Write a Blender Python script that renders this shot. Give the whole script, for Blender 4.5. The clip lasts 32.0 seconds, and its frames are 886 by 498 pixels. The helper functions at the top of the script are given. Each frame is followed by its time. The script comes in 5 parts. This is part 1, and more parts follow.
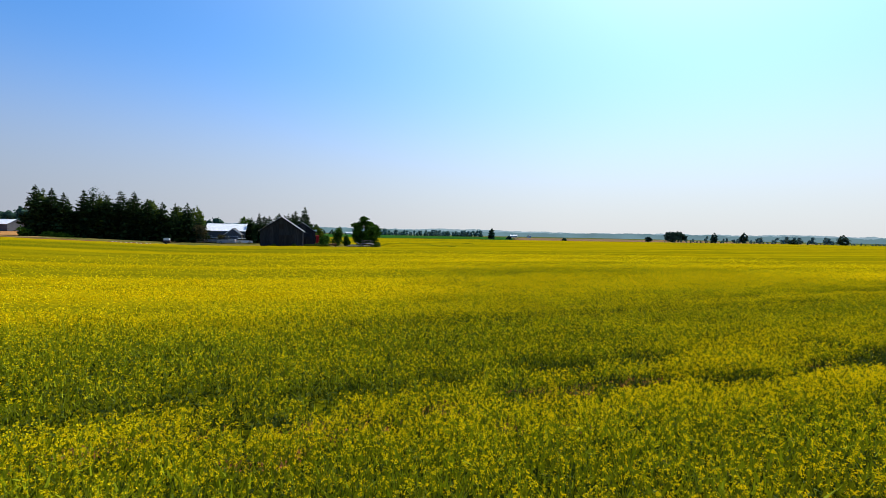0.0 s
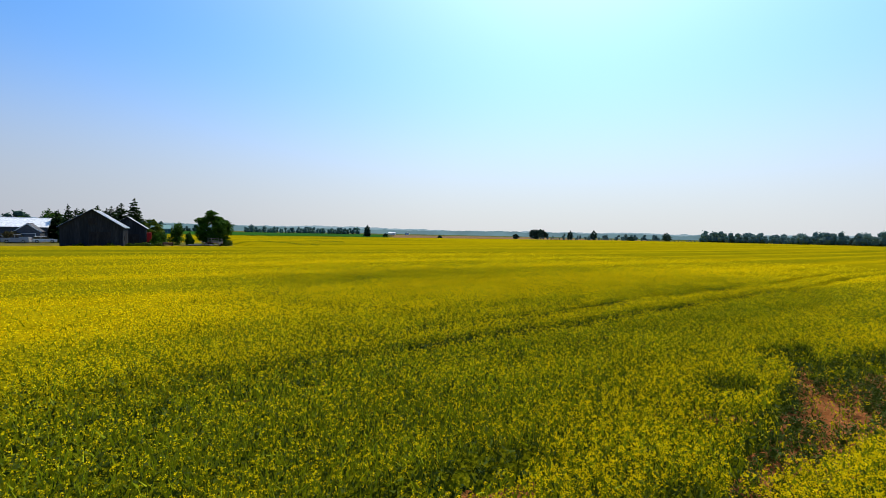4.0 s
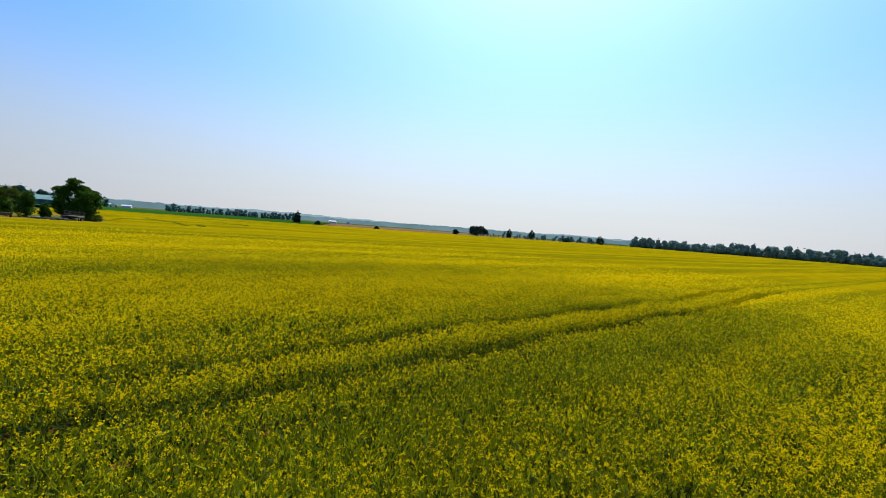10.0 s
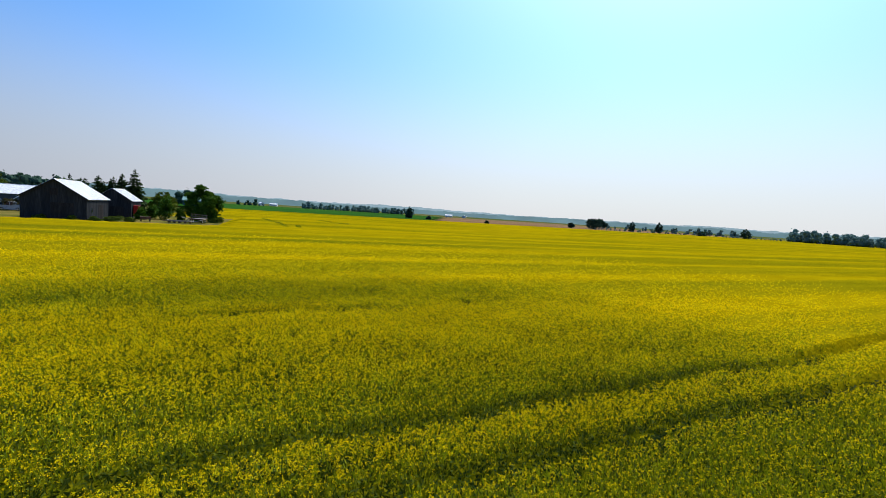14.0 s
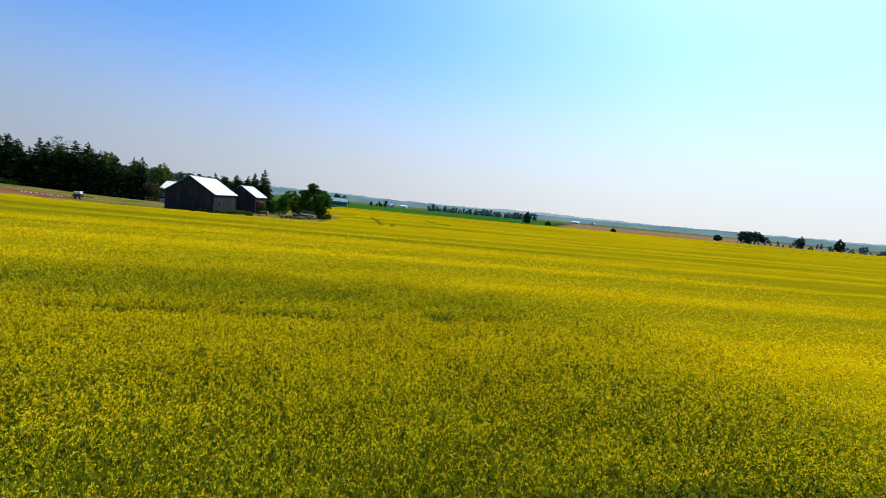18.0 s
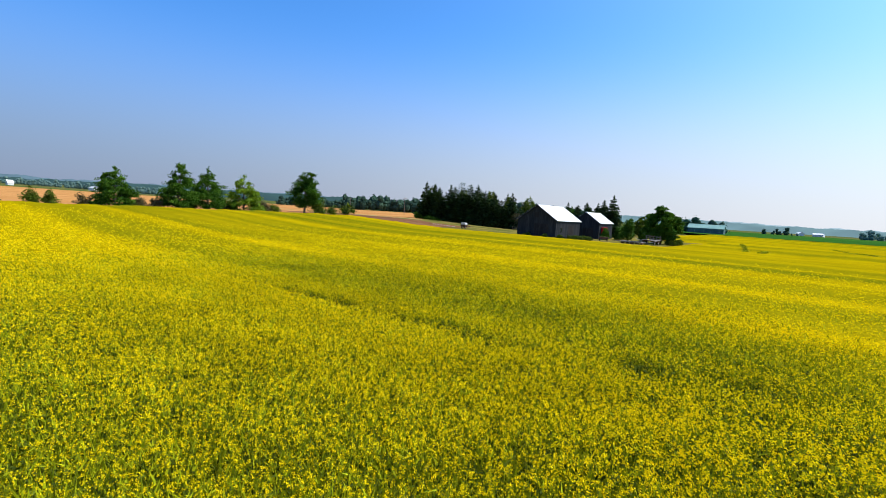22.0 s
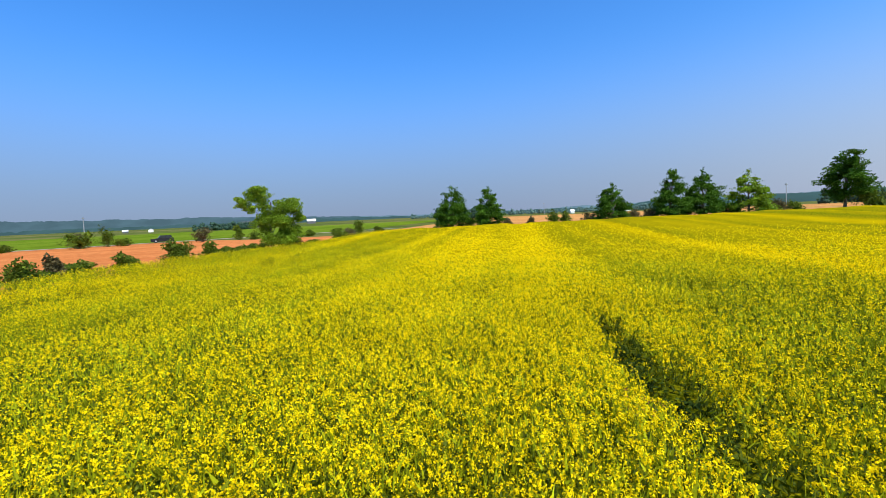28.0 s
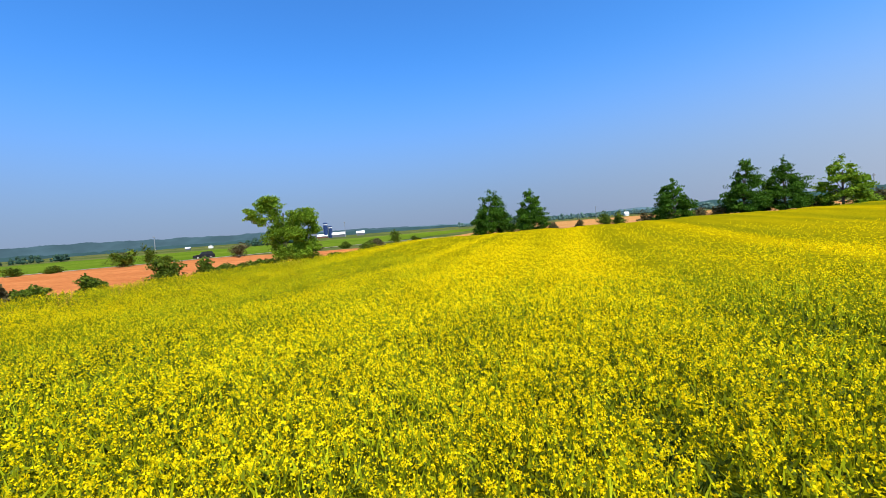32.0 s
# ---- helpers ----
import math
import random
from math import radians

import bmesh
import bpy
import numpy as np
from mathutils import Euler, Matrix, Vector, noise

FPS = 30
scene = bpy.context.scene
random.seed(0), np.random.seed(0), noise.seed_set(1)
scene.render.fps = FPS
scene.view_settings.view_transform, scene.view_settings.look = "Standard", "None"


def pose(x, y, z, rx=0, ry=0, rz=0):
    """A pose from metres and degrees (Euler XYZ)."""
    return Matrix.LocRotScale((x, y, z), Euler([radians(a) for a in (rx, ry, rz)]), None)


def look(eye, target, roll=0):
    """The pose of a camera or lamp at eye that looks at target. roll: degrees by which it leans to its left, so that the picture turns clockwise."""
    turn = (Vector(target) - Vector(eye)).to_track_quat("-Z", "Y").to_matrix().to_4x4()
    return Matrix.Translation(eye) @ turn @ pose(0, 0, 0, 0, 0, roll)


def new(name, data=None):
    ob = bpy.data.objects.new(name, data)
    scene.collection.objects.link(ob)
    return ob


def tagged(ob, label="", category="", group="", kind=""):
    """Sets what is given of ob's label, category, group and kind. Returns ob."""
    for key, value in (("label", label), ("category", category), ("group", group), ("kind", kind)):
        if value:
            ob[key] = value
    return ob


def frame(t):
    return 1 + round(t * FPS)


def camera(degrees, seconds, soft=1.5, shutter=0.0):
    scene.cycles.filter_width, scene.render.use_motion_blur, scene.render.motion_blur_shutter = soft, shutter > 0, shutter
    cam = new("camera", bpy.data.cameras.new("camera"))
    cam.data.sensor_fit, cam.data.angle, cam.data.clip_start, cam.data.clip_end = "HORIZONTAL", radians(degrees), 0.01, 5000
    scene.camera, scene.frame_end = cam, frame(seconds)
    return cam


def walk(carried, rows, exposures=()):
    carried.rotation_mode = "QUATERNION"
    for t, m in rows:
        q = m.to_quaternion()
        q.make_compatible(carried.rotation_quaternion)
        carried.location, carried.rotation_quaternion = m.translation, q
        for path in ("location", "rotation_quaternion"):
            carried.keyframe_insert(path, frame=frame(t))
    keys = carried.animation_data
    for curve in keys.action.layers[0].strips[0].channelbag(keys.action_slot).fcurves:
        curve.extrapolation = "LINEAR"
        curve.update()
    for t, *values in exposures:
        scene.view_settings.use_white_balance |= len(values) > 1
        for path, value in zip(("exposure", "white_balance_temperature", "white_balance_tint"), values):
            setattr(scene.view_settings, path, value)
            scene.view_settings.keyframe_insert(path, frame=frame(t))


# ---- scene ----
cam = camera(90.2, 32.0, soft=0.75)
METRES, EYE, TILT, LEAN, TURN = 66.0, 4.45, 0.7, 0.0, -16.5
ROWS = [
    (0.0, 0.0, 0.0, 0.0, 0.05, -2.66, -1.11),
    (0.5, 0.0031, 0.0139, -0.0003, -1.19, -2.51, -0.82),
    (1.0, 0.0072, 0.0277, -0.0002, -3.32, -2.31, -0.91),
    (1.5, 0.0125, 0.0411, -0.0003, -6.11, -2.31, -1.34),
    (2.0, 0.0187, 0.0537, -0.0003, -8.63, -2.26, -1.83),
    (2.5, 0.0257, 0.0654, -0.0002, -10.51, -2.23, -2.53),
    (3.0, 0.0334, 0.0762, -0.0002, -12.27, -2.28, -1.79),
    (3.5, 0.0416, 0.0868, -0.0003, -13.98, -2.43, -1.36),
    (5.5, 0.0823, 0.1254, -0.0016, -19.5, -3.68, -2.14),
    (6.0, 0.0945, 0.1345, -0.0038, -20.77, -4.06, -2.24),
    (6.5, 0.1072, 0.1437, -0.0045, -21.85, -3.31, -1.65),
    (7.0, 0.1199, 0.153, -0.0047, -22.72, -2.99, -1.58),
    (7.5, 0.1332, 0.162, -0.0049, -23.19, -3.09, -2.48),
    (8.0, 0.1468, 0.1704, -0.0055, -23.45, -3.51, -2.78),
    (8.5, 0.1608, 0.1785, -0.0061, -23.7, -3.52, -2.97),
    (9.0, 0.1753, 0.1864, -0.0063, -23.9, -3.27, -3.45),
    (9.5, 0.19, 0.1937, -0.0062, -23.62, -3.22, -3.83),
    (10.0, 0.2048, 0.2007, -0.0046, -22.35, -3.17, -4.67),
    (10.5, 0.2196, 0.2074, -0.0014, -19.78, -3.21, -5.78),
    (11.0, 0.234, 0.2145, 0.0021, -16.84, -3.46, -5.66),
    (11.5, 0.2481, 0.2219, 0.0058, -15.24, -3.9, -4.83),
    (12.0, 0.2616, 0.2291, 0.0089, -14.7, -4.29, -5.08),
    (12.5, 0.2763, 0.2367, 0.0122, -13.79, -4.49, -5.46),
    (13.0, 0.2913, 0.2445, 0.0152, -12.19, -4.6, -5.18),
    (13.5, 0.3064, 0.2528, 0.0183, -9.77, -4.85, -3.74),
    (14.0, 0.3213, 0.2615, 0.0206, -7.09, -5.26, -3.82),
    (14.5, 0.3361, 0.2706, 0.0217, -4.81, -5.66, -3.93),
    (16.5, 0.3911, 0.3103, 0.0224, 2.03, -5.9, -4.78),
    (17.0, 0.4047, 0.3219, 0.0212, 4.26, -5.85, -4.74),
    (17.5, 0.4179, 0.3342, 0.0197, 6.54, -5.87, -4.76),
    (18.0, 0.4307, 0.3469, 0.0178, 9.38, -5.94, -5.24),
    (18.5, 0.443, 0.3602, 0.0157, 13.32, -5.98, -6.13),
    (19.0, 0.454, 0.3741, 0.0135, 17.64, -5.95, -6.45),
    (19.5, 0.4637, 0.3882, 0.0116, 22.44, -5.82, -6.64),
    (20.0, 0.4721, 0.4027, 0.01, 28.8, -5.76, -7.11),
    (20.5, 0.4787, 0.4176, 0.008, 36.49, -5.64, -7.38),
    (21.0, 0.483, 0.4327, 0.0057, 43.63, -5.51, -6.36),
    (21.5, 0.4846, 0.4479, 0.0037, 49.51, -5.38, -4.45),
    (22.0, 0.4841, 0.4628, 0.0018, 55.24, -5.27, -2.78),
    (22.5, 0.4815, 0.4773, -0.0001, 61.25, -4.99, -1.26),
    (23.0, 0.4767, 0.4916, -0.002, 67.95, -4.73, -0.58),
    (23.5, 0.4703, 0.5052, -0.0046, 75.8, -4.3, -1.16),
    (24.0, 0.4612, 0.5181, -0.0073, 83.27, -4.06, -0.46),
    (24.5, 0.45, 0.5293, -0.0102, 89.81, -3.79, 0.73),
    (25.0, 0.4368, 0.539, -0.0119, 94.74, -3.74, 2.45),
    (25.5, 0.4224, 0.5468, -0.0123, 98.61, -3.0, 3.08),
    (26.0, 0.4071, 0.5532, -0.0125, 102.18, -2.74, 2.71),
    (26.5, 0.3919, 0.558, -0.013, 106.89, -2.82, 1.95),
    (28.5, 0.3342, 0.5632, -0.0206, 118.01, -2.93, 4.16),
    (29.0, 0.3196, 0.5618, -0.0213, 118.76, -2.5, 4.03),
    (29.5, 0.3054, 0.5597, -0.022, 119.9, -2.45, 3.9),
    (30.0, 0.2918, 0.5572, -0.0226, 121.1, -2.31, 4.08),
    (30.5, 0.2788, 0.5543, -0.0231, 121.82, -2.09, 4.17),
    (31.0, 0.2659, 0.5512, -0.0234, 122.26, -1.96, 4.18),
    (31.5, 0.2535, 0.5477, -0.0234, 122.75, -1.73, 4.91),
    (32.0, 0.2418, 0.5438, -0.0233, 122.98, -1.62, 5.47),
]
walk(cam, [(t, pose(0, 0, EYE, TILT, LEAN, TURN) @ pose(METRES * x, METRES * y, METRES * z, 90 + pitch, roll, yaw)) for t, x, y, z, yaw, pitch, roll in ROWS],
     exposures=[(0.0, -0.2), (6.0, -0.26), (9.0, -0.25), (14.0, -0.16), (19.0, -0.02), (23, 0.29), (26.0, 0.34), (29.0, 0.30), (32.0, 0.33)])

# ---- light ----
SUN_AZ, SUN_EL = 50.0, 54.0          # clockwise from +y, and above the horizon
sky = bpy.data.worlds.new("sky")
scene.world = sky
sky.use_nodes = True
sn = sky.node_tree.nodes
sn.clear()
air = sn.new("ShaderNodeTexSky")
air.sky_type, air.sun_disc = "NISHITA", False
air.sun_elevation, air.sun_rotation = radians(SUN_EL), radians(SUN_AZ)
air.altitude, air.air_density, air.dust_density, air.ozone_density = 100.0, 1.0, 1.4, 2.0
tone = sn.new("ShaderNodeHueSaturation")
tone.inputs["Saturation"].default_value = 1.1
tint = sn.new("ShaderNodeMix")
tint.data_type, tint.blend_type, tint.clamp_result = "RGBA", "MULTIPLY", False
tint.inputs[0].default_value = 1.0
vivid = sn.new("ShaderNodeMix")      # cool, vivid tint of the air, deeper away from the sun
vivid.data_type = "RGBA"
vivid.inputs[6].default_value, vivid.inputs[7].default_value = (0.375, 0.86, 1.35, 1), (0.64, 1.14, 1.56, 1)
backg = sn.new("ShaderNodeBackground")
backg.inputs["Strength"].default_value = 0.15
skyout = sn.new("ShaderNodeOutputWorld")
sky.node_tree.links.new(air.outputs[0], tone.inputs["Color"])
sky.node_tree.links.new(tone.outputs[0], tint.inputs[6])
# summer haze low over the land, paler towards the sun
way = sn.new("ShaderNodeTexCoord")
xyz = sn.new("ShaderNodeSeparateXYZ")
low = sn.new("ShaderNodeMapRange")
low.interpolation_type = "SMOOTHERSTEP"
for key, value in (("From Min", -0.02), ("From Max", 0.42), ("To Min", 0.93), ("To Max", 0.0)):
    low.inputs[key].default_value = value
dot = sn.new("ShaderNodeVectorMath")
dot.operation = "DOT_PRODUCT"
dot.inputs[1].default_value = (math.sin(radians(SUN_AZ)), math.cos(radians(SUN_AZ)), 0)
side = sn.new("ShaderNodeMapRange")
side.inputs["From Min"].default_value, side.inputs["From Max"].default_value = -0.9, 0.95
pale = sn.new("ShaderNodeMix")
pale.data_type = "RGBA"
pale.inputs[6].default_value, pale.inputs[7].default_value = (1.46, 1.78, 2.66, 1), (5.6, 5.6, 5.9, 1)
lean = sn.new("ShaderNodeMath")
lean.operation, lean.inputs[1].default_value = "POWER", 1.5
hazed = sn.new("ShaderNodeMix")
hazed.data_type = "RGBA"
for a, b in ((way.outputs["Generated"], xyz.inputs[0]), (way.outputs["Generated"], dot.inputs[0]), (xyz.outputs[2], low.inputs[0]), (dot.outputs["Value"], side.inputs[0]),
             (side.outputs[0], lean.inputs[0]), (lean.outputs[0], pale.inputs[0]), (side.outputs[0], vivid.inputs[0]), (vivid.outputs[2], tint.inputs[7]), (low.outputs[0], hazed.inputs[0]), (tint.outputs[2], hazed.inputs[6]), (pale.outputs[2], hazed.inputs[7]), ):
    sky.node_tree.links.new(a, b)
# the wide glow of hazy air round the sun
near = sn.new("ShaderNodeVectorMath")
near.operation = "DOT_PRODUCT"
near.inputs[1].default_value = (math.sin(radians(SUN_AZ)) * math.cos(radians(SUN_EL)), math.cos(radians(SUN_AZ)) * math.cos(radians(SUN_EL)), math.sin(radians(SUN_EL)))
power = sn.new("ShaderNodeMath")
power.operation, power.inputs[1].default_value = "POWER", 5.0
clip = sn.new("ShaderNodeClamp")
glow = sn.new("ShaderNodeMix")
glow.data_type, glow.blend_type, glow.clamp_result = "RGBA", "ADD", False
glow.inputs[7].default_value = (4.1, 4.3, 2.6, 1)
for a, b in ((way.outputs["Generated"], near.inputs[0]), (near.outputs["Value"], clip.inputs[0]), (clip.outputs[0], power.inputs[0]), (power.outputs[0], glow.inputs[0]),
             (hazed.outputs[2], glow.inputs[6]), (glow.outputs[2], backg.inputs["Color"])):
    sky.node_tree.links.new(a, b)
sky.node_tree.links.new(backg.outputs[0], skyout.inputs[0])
sun = new("sun", bpy.data.lights.new("sun", "SUN"))
sun.data.energy, sun.data.angle, sun.data.color = 5.0, radians(0.6), (1.0, 0.91, 0.76)
sun_dir = Vector((math.sin(radians(SUN_AZ)) * math.cos(radians(SUN_EL)), math.cos(radians(SUN_AZ)) * math.cos(radians(SUN_EL)), math.sin(radians(SUN_EL))))
sun.matrix_world = look(sun_dir * 50, (0, 0, 0))

# ---- materials ----


def material(name, rough=0.8, metal=0.0):
    m = bpy.data.materials.new(name)
    m.use_nodes = True
    b = m.node_tree.nodes["Principled BSDF"]
    b.inputs["Roughness"].default_value, b.inputs["Metallic"].default_value = rough, metal
    b.inputs["Specular IOR Level"].default_value = 0.2
    return m, m.node_tree.nodes, m.node_tree.links, b


def noise_tex(nodes, links, scale, detail=4.0, stretch=(1, 1, 1), obj=False):
    tc = nodes.new("ShaderNodeTexCoord")
    mp = nodes.new("ShaderNodeMapping")
    mp.inputs["Scale"].default_value = stretch
    tx = nodes.new("ShaderNodeTexNoise")
    tx.inputs["Scale"].default_value, tx.inputs["Detail"].default_value = scale, detail
    if obj:
        links.new(tc.outputs["Object"], mp.inputs[0])
    else:
        geo = nodes.new("ShaderNodeNewGeometry")
        links.new(geo.outputs["Position"], mp.inputs[0])
    links.new(mp.outputs[0], tx.inputs["Vector"])
    return tx.outputs["Fac"]


def ramp(nodes, links, fac, stops):
    r = nodes.new("ShaderNodeValToRGB")
    e = r.color_ramp.elements
    while len(e) < len(stops):
        e.new(0.5)
    for k, (p, c) in enumerate(stops):
        e[k].position, e[k].color = p, (*c, 1)
    links.new(fac, r.inputs[0])
    return r.outputs[0]


def mixed(nodes, links, fac, a, b, kind="MIX"):
    mx = nodes.new("ShaderNodeMix")
    mx.data_type, mx.blend_type = "RGBA", kind
    for sock, v in ((mx.inputs[0], fac), (mx.inputs[6], a), (mx.inputs[7], b)):
        if isinstance(v, (int, float)):
            sock.default_value = v
        elif isinstance(v, tuple):
            sock.default_value = (*v, 1)
        else:
            links.new(v, sock)
    return mx.outputs[2]


def surface(name, c1, c2, scale, rough=0.85, metal=0.0, fine=None, bump=0.0, stretch=(1, 1, 1), obj=False, c3=None):
    """Two-scale mottled material: c1 to c2 by a broad noise, broken up by a fine one."""
    m, nodes, links, b = material(name, rough, metal)
    if rough >= 0.9:
        b.inputs["Specular IOR Level"].default_value = 0.0
    broad = noise_tex(nodes, links, scale, 5.0, stretch, obj)
    col = ramp(nodes, links, broad, [(0.35, c1), (0.65, c2)])
    fine_fac = noise_tex(nodes, links, fine or scale * 9, 6.0, stretch, obj)
    dark = tuple(v * 0.55 for v in c1)
    col = mixed(nodes, links, ramp(nodes, links, fine_fac, [(0.38, (0.55,) * 3), (0.6, (0.0,) * 3)]), col, c3 or dark)
    links.new(col, b.inputs["Base Color"])
    if bump:
        bp = nodes.new("ShaderNodeBump")
        bp.inputs["Strength"].default_value, bp.inputs["Distance"].default_value = bump, 0.05
        links.new(fine_fac, bp.inputs["Height"])
        links.new(bp.outputs[0], b.inputs["Normal"])
    return m


def leafy(name, c1, c2, through_light=0.35, rough=0.6, scale=0.5, seen_through=None):
    """Thin leaves: colour varies from leaf to leaf and over the crown, and light comes through."""
    m, nodes, links, b = material(name, rough)
    b.inputs["Specular IOR Level"].default_value = 0.06
    geo = nodes.new("ShaderNodeNewGeometry")
    col = ramp(nodes, links, geo.outputs["Random Per Island"], [(0.0, c1), (1.0, c2)])
    big = noise_tex(nodes, links, scale, 3.0)
    col = mixed(nodes, links, ramp(nodes, links, big, [(0.4, (0.35,) * 3), (0.6, (0.0,) * 3)]), col, tuple(v * 0.7 for v in c1))
    links.new(col, b.inputs["Base Color"])
    tl = nodes.new("ShaderNodeBsdfTranslucent")
    links.new(mixed(nodes, links, 0.5 if seen_through is None else 0.8, col, seen_through or c2), tl.inputs["Color"])
    mx = nodes.new("ShaderNodeMixShader")
    mx.inputs[0].default_value = through_light
    links.new(b.outputs[0], mx.inputs[1])
    links.new(tl.outputs[0], mx.inputs[2])
    links.new(mx.outputs[0], nodes["Material Output"].inputs[0])
    return m


M_SOIL = surface("red_soil", (0.19, 0.066, 0.020), (0.34, 0.128, 0.042), 1.6, 0.95, fine=11.0, bump=1.0)
M_REDFIELD = surface("ploughed_red_soil", (0.42, 0.135, 0.042), (0.52, 0.19, 0.065), 0.15, 0.95, fine=2.0, bump=0.6, stretch=(1, 0.4, 1))
M_TAN = surface("stubble_field", (0.40, 0.185, 0.058), (0.50, 0.25, 0.09), 0.03, 0.95, fine=0.8, stretch=(1, 0.25, 1))
M_GREENFIELD = surface("young_crop", (0.085, 0.14, 0.010), (0.14, 0.19, 0.018), 0.03, 0.9, fine=0.6, stretch=(0.3, 1, 1))
M_FALLOW = surface("fallow_soil", (0.20, 0.12, 0.06), (0.27, 0.17, 0.09), 0.02, 0.95, fine=0.5, stretch=(0.3, 1, 1))
M_BROWNSOIL = surface("bare_brown_soil", (0.15, 0.072, 0.036), (0.22, 0.11, 0.055), 0.12, 0.95, fine=1.4, stretch=(0.3, 1, 1))
M_STUBBLELANE = surface("dry_lane_grass", (0.28, 0.23, 0.09), (0.36, 0.30, 0.13), 0.2, 0.95, fine=2.0)
M_DARKCROP = surface("dark_green_crop", (0.022, 0.085, 0.012), (0.04, 0.12, 0.018), 0.03, 0.9, fine=0.6, stretch=(0.3, 1, 1))
M_GRASS = surface("yard_grass", (0.09, 0.105, 0.02), (0.24, 0.175, 0.05), 0.12, 0.9, fine=1.5, bump=0.5)
M_PLAIN = surface("far_plain", (0.06, 0.095, 0.02), (0.15, 0.13, 0.05), 0.006, 0.95, fine=0.05)
M_ROAD = surface("gravel_road", (0.33, 0.27, 0.22), (0.42, 0.36, 0.30), 0.3, 0.95, fine=4.0)
M_PETAL = leafy("canola_petals", (0.92, 0.675, 0.003), (0.98, 0.81, 0.010), 0.40, 0.8, seen_through=(0.98, 0.67, 0.004))
M_PETAL.node_tree.nodes["Principled BSDF"].inputs["Specular IOR Level"].default_value = 0.0
M_STALK = leafy("canola_leaves", (0.10, 0.116, 0.003), (0.42, 0.45, 0.008), 0.19, 0.7)
# older lower leaves, darkened further for the shade low in the crop
M_LOWLEAF = leafy("canola_shaded_lower_leaves", (0.036, 0.054, 0.006), (0.115, 0.15, 0.012), 0.10, 0.7)
M_SPRUCE = leafy("spruce_needles", (0.012, 0.028, 0.009), (0.042, 0.078, 0.020), 0.14, 0.8)
M_MAPLE = leafy("maple_leaves", (0.018, 0.055, 0.005), (0.085, 0.19, 0.014), 0.2, 0.6)
M_LIGHTLEAF = leafy("poplar_leaves", (0.05, 0.115, 0.008), (0.27, 0.40, 0.026), 0.25, 0.6)
M_BUSH = leafy("bush_leaves", (0.030, 0.058, 0.007), (0.15, 0.205, 0.018), 0.22, 0.6)
M_DRYBUSH = leafy("brown_bush_leaves", (0.07, 0.06, 0.03), (0.13, 0.11, 0.045), 0.2, 0.7)
# cool bluish leaf green, with some of the distance haze in the colour
M_WOODS = leafy("woodland_leaves", (0.034, 0.074, 0.052), (0.052, 0.100, 0.066), 0.2, 0.8, 0.05)
M_SHADEWEED = leafy("shade_weed_leaves", (0.018, 0.036, 0.005), (0.06, 0.095, 0.012), 0.1, 0.7)
# leaf colour paled to teal to carry the haze over far woods
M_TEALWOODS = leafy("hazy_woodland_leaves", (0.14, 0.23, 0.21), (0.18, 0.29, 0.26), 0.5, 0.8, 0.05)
M_WEED = leafy("weed_leaves", (0.03, 0.055, 0.006), (0.10, 0.14, 0.015), 0.2, 0.6)
M_DRYWEED = leafy("dry_weed_blades", (0.35, 0.22, 0.06), (0.52, 0.36, 0.10), 0.3, 0.7)
M_BARK = surface("bark", (0.10, 0.085, 0.065), (0.17, 0.14, 0.11), 2.0, 0.95, bump=0.8)
M_BARNWOOD = surface("weathered_boards", (0.026, 0.029, 0.034), (0.046, 0.048, 0.052), 0.5, 0.9, fine=3.0, bump=0.3, stretch=(3.0, 3.0, 0.25))
M_BARNDOOR = surface("old_door_boards", (0.028, 0.026, 0.027), (0.048, 0.044, 0.043), 0.7, 0.9, stretch=(3.0, 3.0, 0.25))
M_TINROOF = surface("galvanised_roof", (0.90, 0.90, 0.89), (0.95, 0.95, 0.94), 0.4, 0.4, fine=2.5)
M_GREENROOF = surface("green_metal_roof", (0.16, 0.30, 0.27), (0.22, 0.36, 0.32), 0.2, 0.5)
M_TEALWALL = surface("dark_teal_siding", (0.05, 0.11, 0.12), (0.08, 0.15, 0.16), 0.4, 0.6)
M_WHITEWALL = surface("white_siding", (0.66, 0.66, 0.64), (0.76, 0.76, 0.74), 0.6, 0.6)
# grey siding, darkened to hold the shade of the yard's south walls
M_SHADEDGREYWALL = surface("shaded_grey_siding", (0.085, 0.09, 0.10), (0.125, 0.13, 0.145), 0.5, 0.7)
M_HOUSEROOF = surface("pale_shingles", (0.55, 0.56, 0.58), (0.66, 0.67, 0.68), 0.6, 0.7)
M_DARKROOF = surface("dark_shingles", (0.09, 0.09, 0.10), (0.14, 0.14, 0.15), 0.6, 0.8)
M_RED = surface("red_paint", (0.50, 0.016, 0.015), (0.60, 0.028, 0.025), 0.9, 0.45)
M_RUST = surface("rusty_iron", (0.10, 0.05, 0.03), (0.18, 0.09, 0.05), 2.0, 0.8)
M_GREYWOOD = surface("silvered_timber", (0.20, 0.18, 0.16), (0.42, 0.39, 0.36), 1.5, 0.9, stretch=(0.3, 3, 3), obj=True)
M_WHITEPAINT = surface("white_paint", (0.74, 0.74, 0.72), (0.82, 0.82, 0.80), 1.2, 0.5)
M_BLUECAR = surface("blue_grey_paint", (0.20, 0.27, 0.34), (0.24, 0.31, 0.38), 0.8, 0.3, 0.3)
M_WHITECAR = surface("white_car_paint", (0.70, 0.71, 0.73), (0.78, 0.79, 0.80), 0.8, 0.3)
